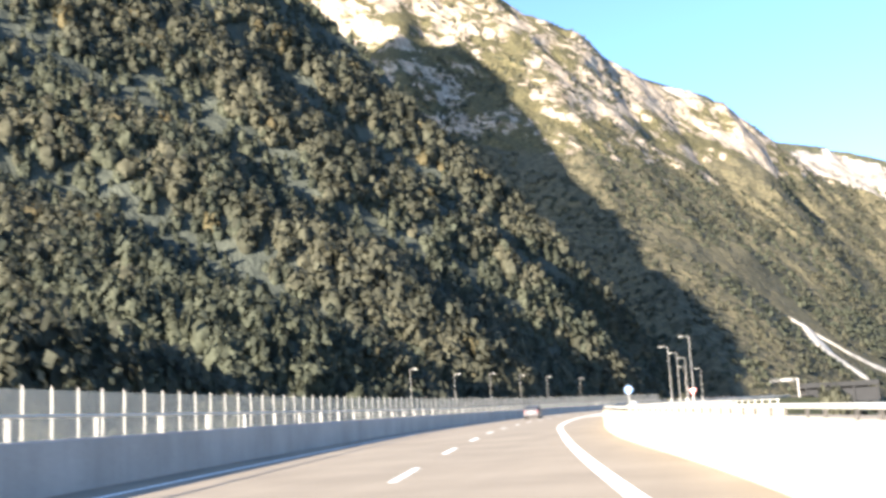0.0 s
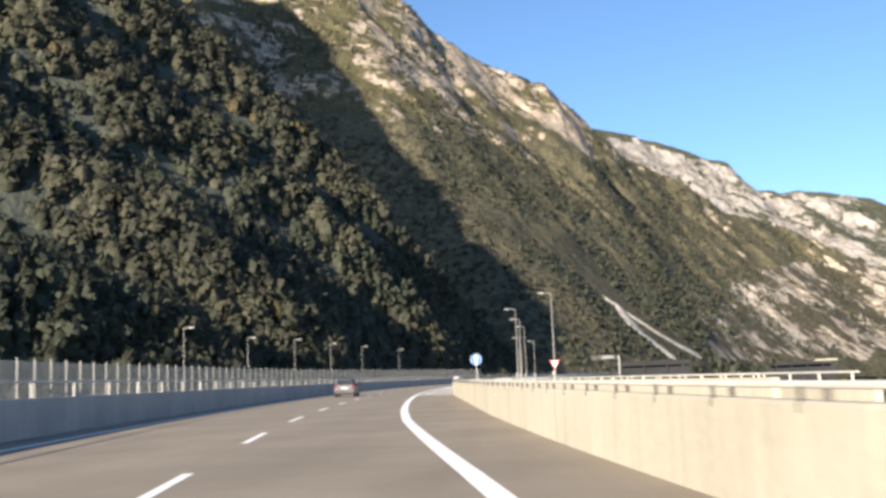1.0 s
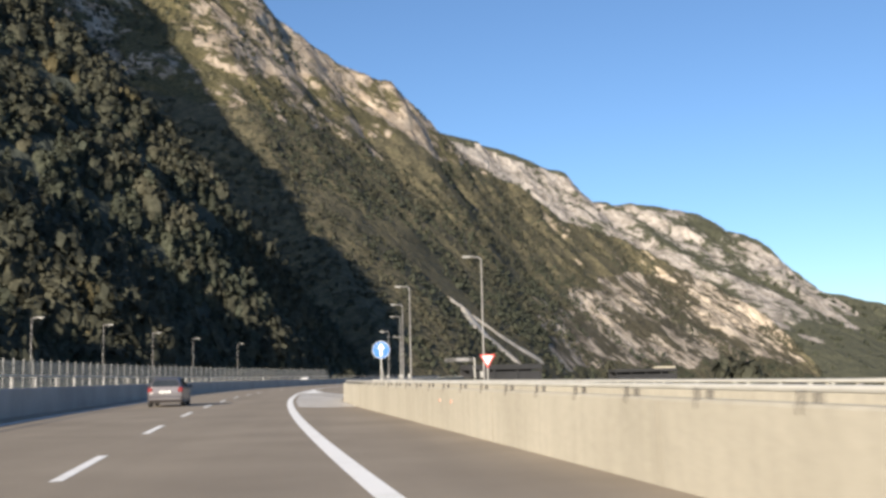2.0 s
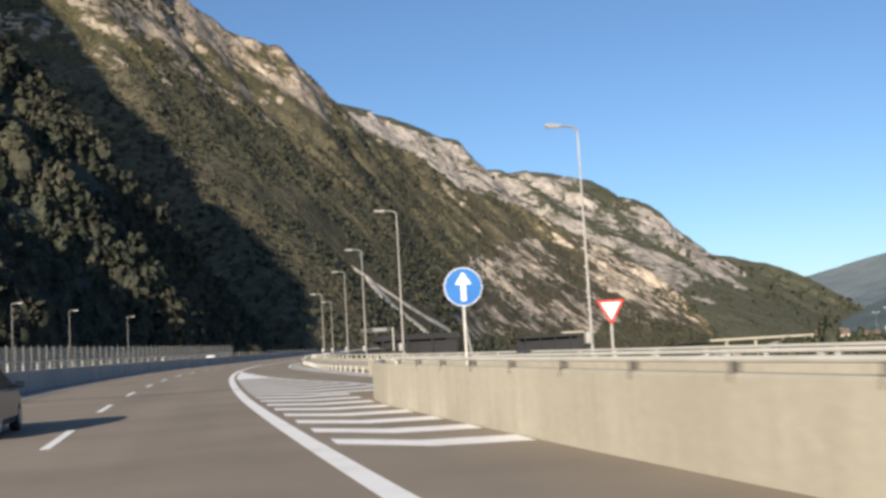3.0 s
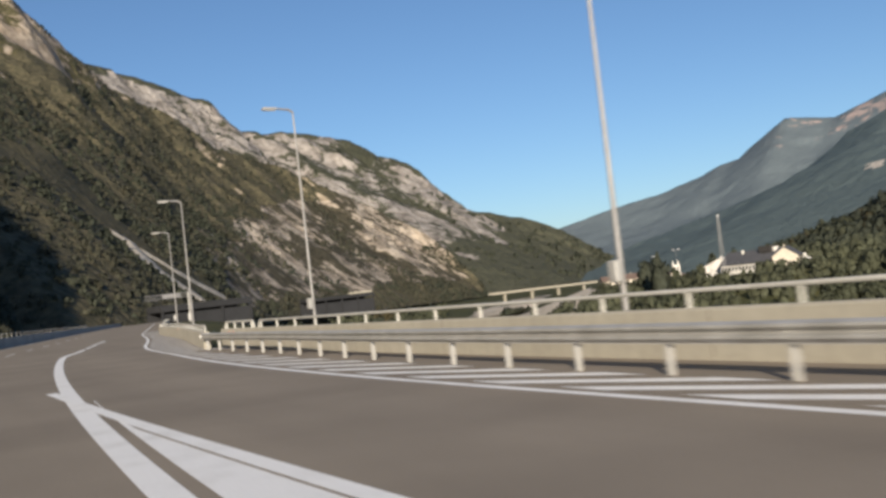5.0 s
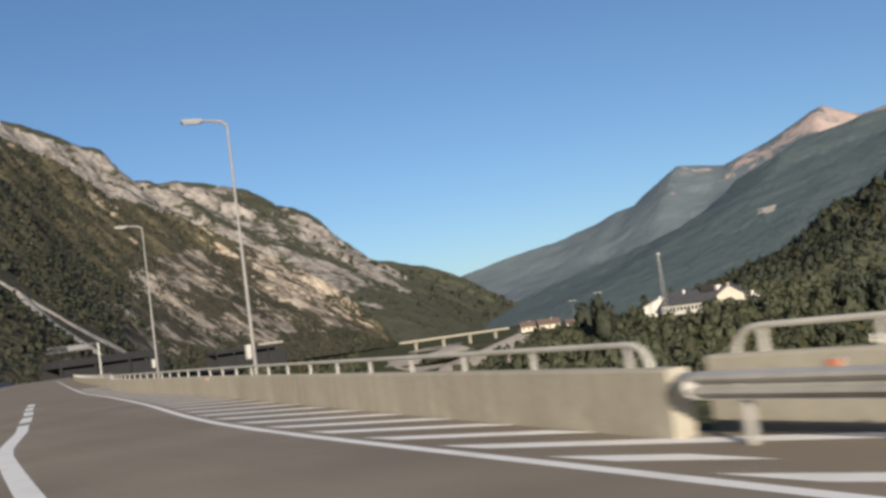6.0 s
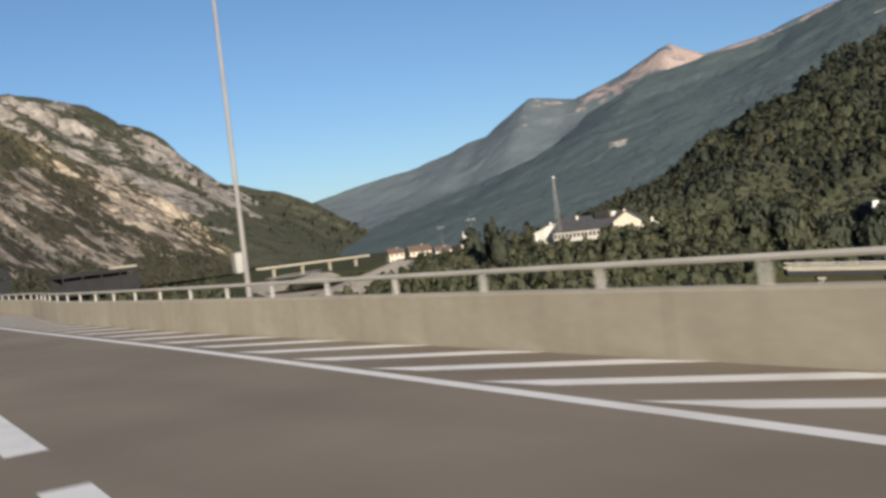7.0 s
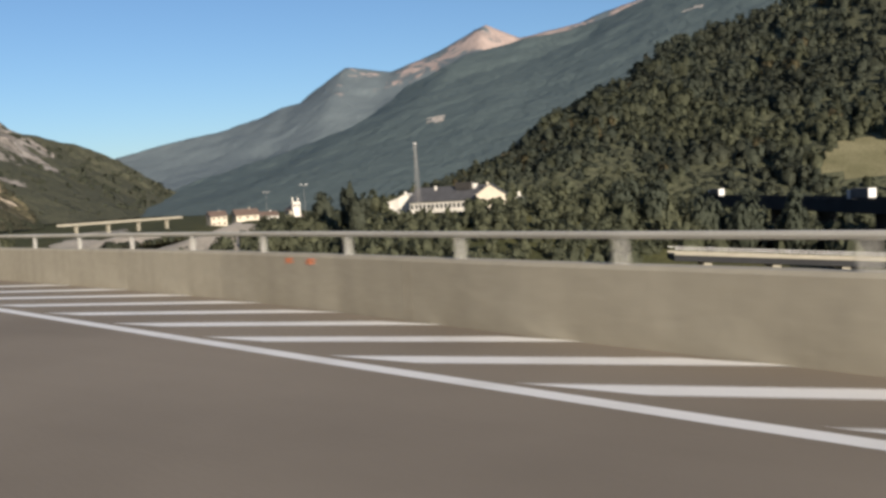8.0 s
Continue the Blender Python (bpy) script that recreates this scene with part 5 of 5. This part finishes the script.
for near, fine_set in ((True, (MID, MID_CONE)), (False, (BROAD, CONE))):
    pick = {k: [p for p in v if (math.hypot(p[0] + 12, p[1] - 40) < 200) == near] for k, v in sets.items()}
    wood("mountain_wood", pick["broad"], fine_set[0], LEAF, "dense olive green broadleaf wood on the steep mountain side", 1, flat=0.35)
    wood("mountain_wood", pick["dark"], fine_set[1] + fine_set[0][:2], LEAF_DARK, "dark pine wood on the mountain, gully shade put into its colour", 2, flat=0.35)
wood("mountain_wood", sets["dry"], BROAD, LEAF_DRY, "yellowing autumn trees on the mountain side", 3, flat=0.35)
hp = {"broad": [], "dark": [], "light": [], "dry": []}


def village_gap(p):
    """The open strip of fields that runs up to the village church."""
    return p[0] > 250 and abs((p[0] - 462) * 0.737 - (p[1] - 752) * 0.676) < 11


while sum(map(len, hp.values())) < 9600:
    p = on_grid(hill_grid, rg, (0.0, 1.02), (0.02, 0.9))
    d = math.hypot(p[0] + 12, p[1] - 220)
    if on_meadow(p) and rg.rand() > 0.03:
        continue
    if rg.rand() > (460 / max(d, 300)) ** 1.8 + 0.04:
        continue
    r = rg.uniform(2.6, 5.8) * (0.8 + 0.45 * (patchy(p, 40, 7) > 0)) * min(1, 0.62 + (p[2] + 25) / 100)
    if village_gap(p):
        continue
    if p[0] < 470 and p[1] > 440:
        r *= 0.6
    tone = patchy(p, 70, 3) + rg.normal(0, 0.16) + 0.3 * min(1.0, max(-0.5, (p[2] - 35) / 60))
    hp["dark" if tone > 0.17 else "light" if tone < -0.12 else "dry" if rg.rand() < 0.05 else "broad"].append((p[0], p[1], p[2] - 1.0, r, r * rg.uniform(1.3, 1.9)))
wood("hill_wood", hp["broad"], SOFT, LEAF_HILL, "green broadleaf wood on the hill", 4, flat=0.6)
wood("hill_wood", hp["dark"], SOFT, LEAF_DARK, "darker trees in the hill wood", 5, flat=0.6)
wood("hill_wood", hp["light"], SOFT, LEAF_LIGHT, "pale green trees in the hill wood", 14, flat=0.6)
wood("hill_wood", hp["dry"], SOFT, LEAF_DRY, "a few yellowing trees in the hill wood", 15, flat=0.6)
vp = []
while len(vp) < 2200:
    y = rg.uniform(60, 1000)
    x = float(right_bound(min(y, 420))) + rg.uniform(105, 340)
    z = ground_height(x, y)
    if patchy((x, y, 0), 55, 1) < -0.05 or (240 < x < 300 and 420 < y < 530) or (x > 290 and y > 700 and y < 860 and rg.rand() < 0.8):
        continue
    if 190 < x < 310 and -12 < (x - 226) * -0.8 + (y - 366) * -0.6 < 75:
        continue
    if village_gap((x, y)) or y > 500 and abs(x - float(bed_line(y))) < 62:
        continue
    r = rg.uniform(2.2, 4.6)
    vp.append((x, y, z - 0.5, r, r * rg.uniform(1.5, 2.3)))
while len(vp) < 2500:
    x, y = rg.uniform(205, 268), rg.uniform(395, 540)
    r = rg.uniform(1.8, 3.4)
    top = ground_height(x, y) + 1.9 * r
    if top < -4.2 - (262 - x) * 0.02:
        vp.append((x, y, ground_height(x, y) - 0.5, r, r * 1.7))
while len(vp) < 2570:
    x, y = rg.uniform(224, 268), rg.uniform(378, 402)
    r = rg.uniform(1.8, 2.8)
    vp.append((x, y, ground_height(x, y) - 0.5, r, r * 1.5))
while len(vp) < 2810:
    x, y = rg.uniform(250, 335), rg.uniform(380, 452)
    if math.hypot(x - 281, y - 453) < 11 or math.hypot(x - 272, y - 434.5) < 3.5:
        continue
    r = rg.uniform(1.8, 3.3)
    vp.append((x, y, ground_height(x, y) - 0.5, r, r * rg.uniform(1.3, 1.8)))
wood("valley_wood", vp, SOFT, LEAF_LIGHT, "scrub and broadleaf trees on the valley floor", 6)
# tufts of trees on the cliffs and the far slopes
TUFT = [crown_shards(tree_rng, 14, False, 0.39, 0.32, 3) for _ in range(6)]


def strata(p, size):
    """Bands that dip to the right, as the rock lies."""
    u, v = p[0] * 0.53 - p[2] * 0.85, p[0] * 0.85 + p[2] * 0.53
    return noise.fractal(Vector((u * 0.4 / size, p[1] * 0.3 / size, v / size)), 0.9, 2.1, 4)


def off_scree(p):
    """Plan distance from the two scree strips."""
    if not (40 < p[0] < 170 and 690 < p[1] < 850):
        return 99.0
    return min(math.hypot(p[0] - a[0] - (b_[0] - a[0]) * k / 4, p[1] - a[1] - (b_[1] - a[1]) * k / 4) for line in (GULLY, TRACK) for a, b_ in zip(line, line[1:]) for k in range(5))


tufts = {"broad": [], "dark": []}
while sum(map(len, tufts.values())) < 13500:
    p = on_grid(near_grid, rg, (0.0, 1.02), (0.10, 1.0))
    d = math.hypot(p[0] + 12, p[1] - 60)
    if strata(p, 60) > (-0.16 if rocky(p) else 0.3) or rg.rand() > (700 / d) ** 1.3 or off_scree(p) < 12:
        continue
    r = rg.uniform(1.0, 2.7) * (0.7 + d / 2600)
    tufts["dark" if patchy(p, 90, 9) > 0.1 else "broad"].append((p[0], p[1], p[2] - 1.5, r, r * rg.uniform(1.2, 1.8)))
wood("cliff_wood", tufts["broad"], TUFT, LEAF, "olive scrub and trees between the cliffs", 8)
wood("cliff_wood", tufts["dark"], TUFT, LEAF_DARK, "dark trees between the cliffs", 9)
ridge_wood = []
while len(ridge_wood) < 350:
    p = on_grid(white_grid, rg, (0.0, 0.9), (0.0, 1.0))
    if strata((p[0], p[1], p[2]), 190) > 0.05 - 0.5 * max(0, 0.45 - abs(p[2] - 250) / 500) + (0.5 if p[0] > 1290 else 0):
        continue
    r = rg.uniform(5, 10)
    ridge_wood.append((p[0], p[1], p[2] - 3, r, r * rg.uniform(1.0, 1.5)))
wood("ridge_wood", ridge_wood, TUFT, LEAF_DARK, "dark woods on the white rock ridge", 10)
# scrub between the far fence and the mountain foot
sp = []
while len(sp) < 260:
    y = rg.uniform(20, 420)
    x = float(edge(y)) - rg.uniform(26, 38)
    if patchy((x, y, 0), 25, 4) > -0.1:
        r = rg.uniform(0.8, 2.0)
        sp.append((x, y, -0.4, r, r * rg.uniform(1.1, 1.7)))
for k in range(34):
    r = rg.uniform(1.0, 1.9)
    sp.append((-45.4 + rg.normal(0, 1.0), 75 + rg.uniform(-8, 8), 0.2 + rg.uniform(-0.6, 1.6), r, r * rg.uniform(1.2, 1.7)))
wood("roadside_scrub", sp, MID, LEAF, "low green scrub behind the noise fence", 7, "shrubs")


def tree(x, y, z, r, h, templates, mat, label, name="tree", seed=0):
    ob = thing(name, pose(x, y, z), label, "tree")
    bm = bmesh.new()
    tube(bm, [(0, 0, -0.4), (0.05, 0, h * 0.3), (0.0, 0.1, h * 0.75)], [0.035 * h * 0.6, 0.02 * h, 0.006 * h], 8)
    rr = random.Random(seed)
    for k in range(7):
        a, zz = rr.uniform(0, 6.28), h * rr.uniform(0.25, 0.6)
        tube(bm, [(0, 0, zz), (r * 0.5 * math.cos(a), r * 0.5 * math.sin(a), zz + h * 0.14)], [0.01 * h, 0.003 * h], 5)
    part("trunk", bm, BARK, ob)
    crown = wood("crown", [(0, 0, 0, r, h)] + [(rr.uniform(-0.3, 0.3) * r, rr.uniform(-0.3, 0.3) * r, h * 0.05, r * 0.8, h * 0.8) for _ in range(2)], templates, mat, "", seed + 40)
    for key in ("kind", "category"):
        if key in crown:
            del crown[key]
    crown.parent = ob
    return ob


tree(238, 480, -11.5, 6.0, 16, FINE_CONE + FINE_BROAD[:1], LEAF_DARK, "tall dark tree beside the white building", seed=1)
tree(230, 470, -13, 5.0, 13, FINE_BROAD, LEAF_DARK, "dark rounded tree beside the white building", seed=2)
tree(254, 510, -9.5, 4.5, 11, FINE_BROAD, LEAF_DARK, "dark tree beside the white annex", seed=3)
for k, (x, y, r, h) in enumerate(((292, 396, 7.5, 15), (297, 380, 6.5, 15), (298, 366, 7.0, 16), (296, 352, 6.0, 17), (284, 402, 6.0, 12))):
    tree(x, y, ground_height(x, y) - 0.4, r, h, FINE_BROAD, LEAF_HILL, "broad green tree in front of the motorway viaduct", seed=10 + k)
tree(268.2, 431.5, ground_height(268.2, 431.5) - 0.3, 2.4, 4.6, FINE_BROAD, LEAF_HILL, "green tree in front of the white hut", seed=35)
tree(-11, 392, -1, 2.9, 4.6, FINE_BROAD, LEAF, "yellow green bush at the roadside", "bush", seed=4)
tree(231, 762, ground_height(231, 762) - 0.5, 8.0, 13, FINE_BROAD, LEAF_DRY, "yellowish tree at the end of the long gallery", seed=31)
tree(222, 752, ground_height(222, 752) - 0.5, 6.0, 10, FINE_BROAD, LEAF_HILL, "green tree at the end of the long gallery", seed=32)
tree(9.6, 111, ground_height(9.6, 111) - 0.3, 2.1, 4.6, FINE_BROAD, LEAF, "yellow green young tree behind the ramp parapet", seed=33)
tree(12.5, 116, ground_height(12.5, 116) - 0.3, 1.6, 3.6, FINE_BROAD, LEAF_HILL, "small green bush behind the ramp parapet", "bush", seed=34)
tree(-25, 390, -1, 2.0, 3.4, FINE_BROAD, LEAF_DRY, "yellowing bush at the roadside", "bush", seed=5)
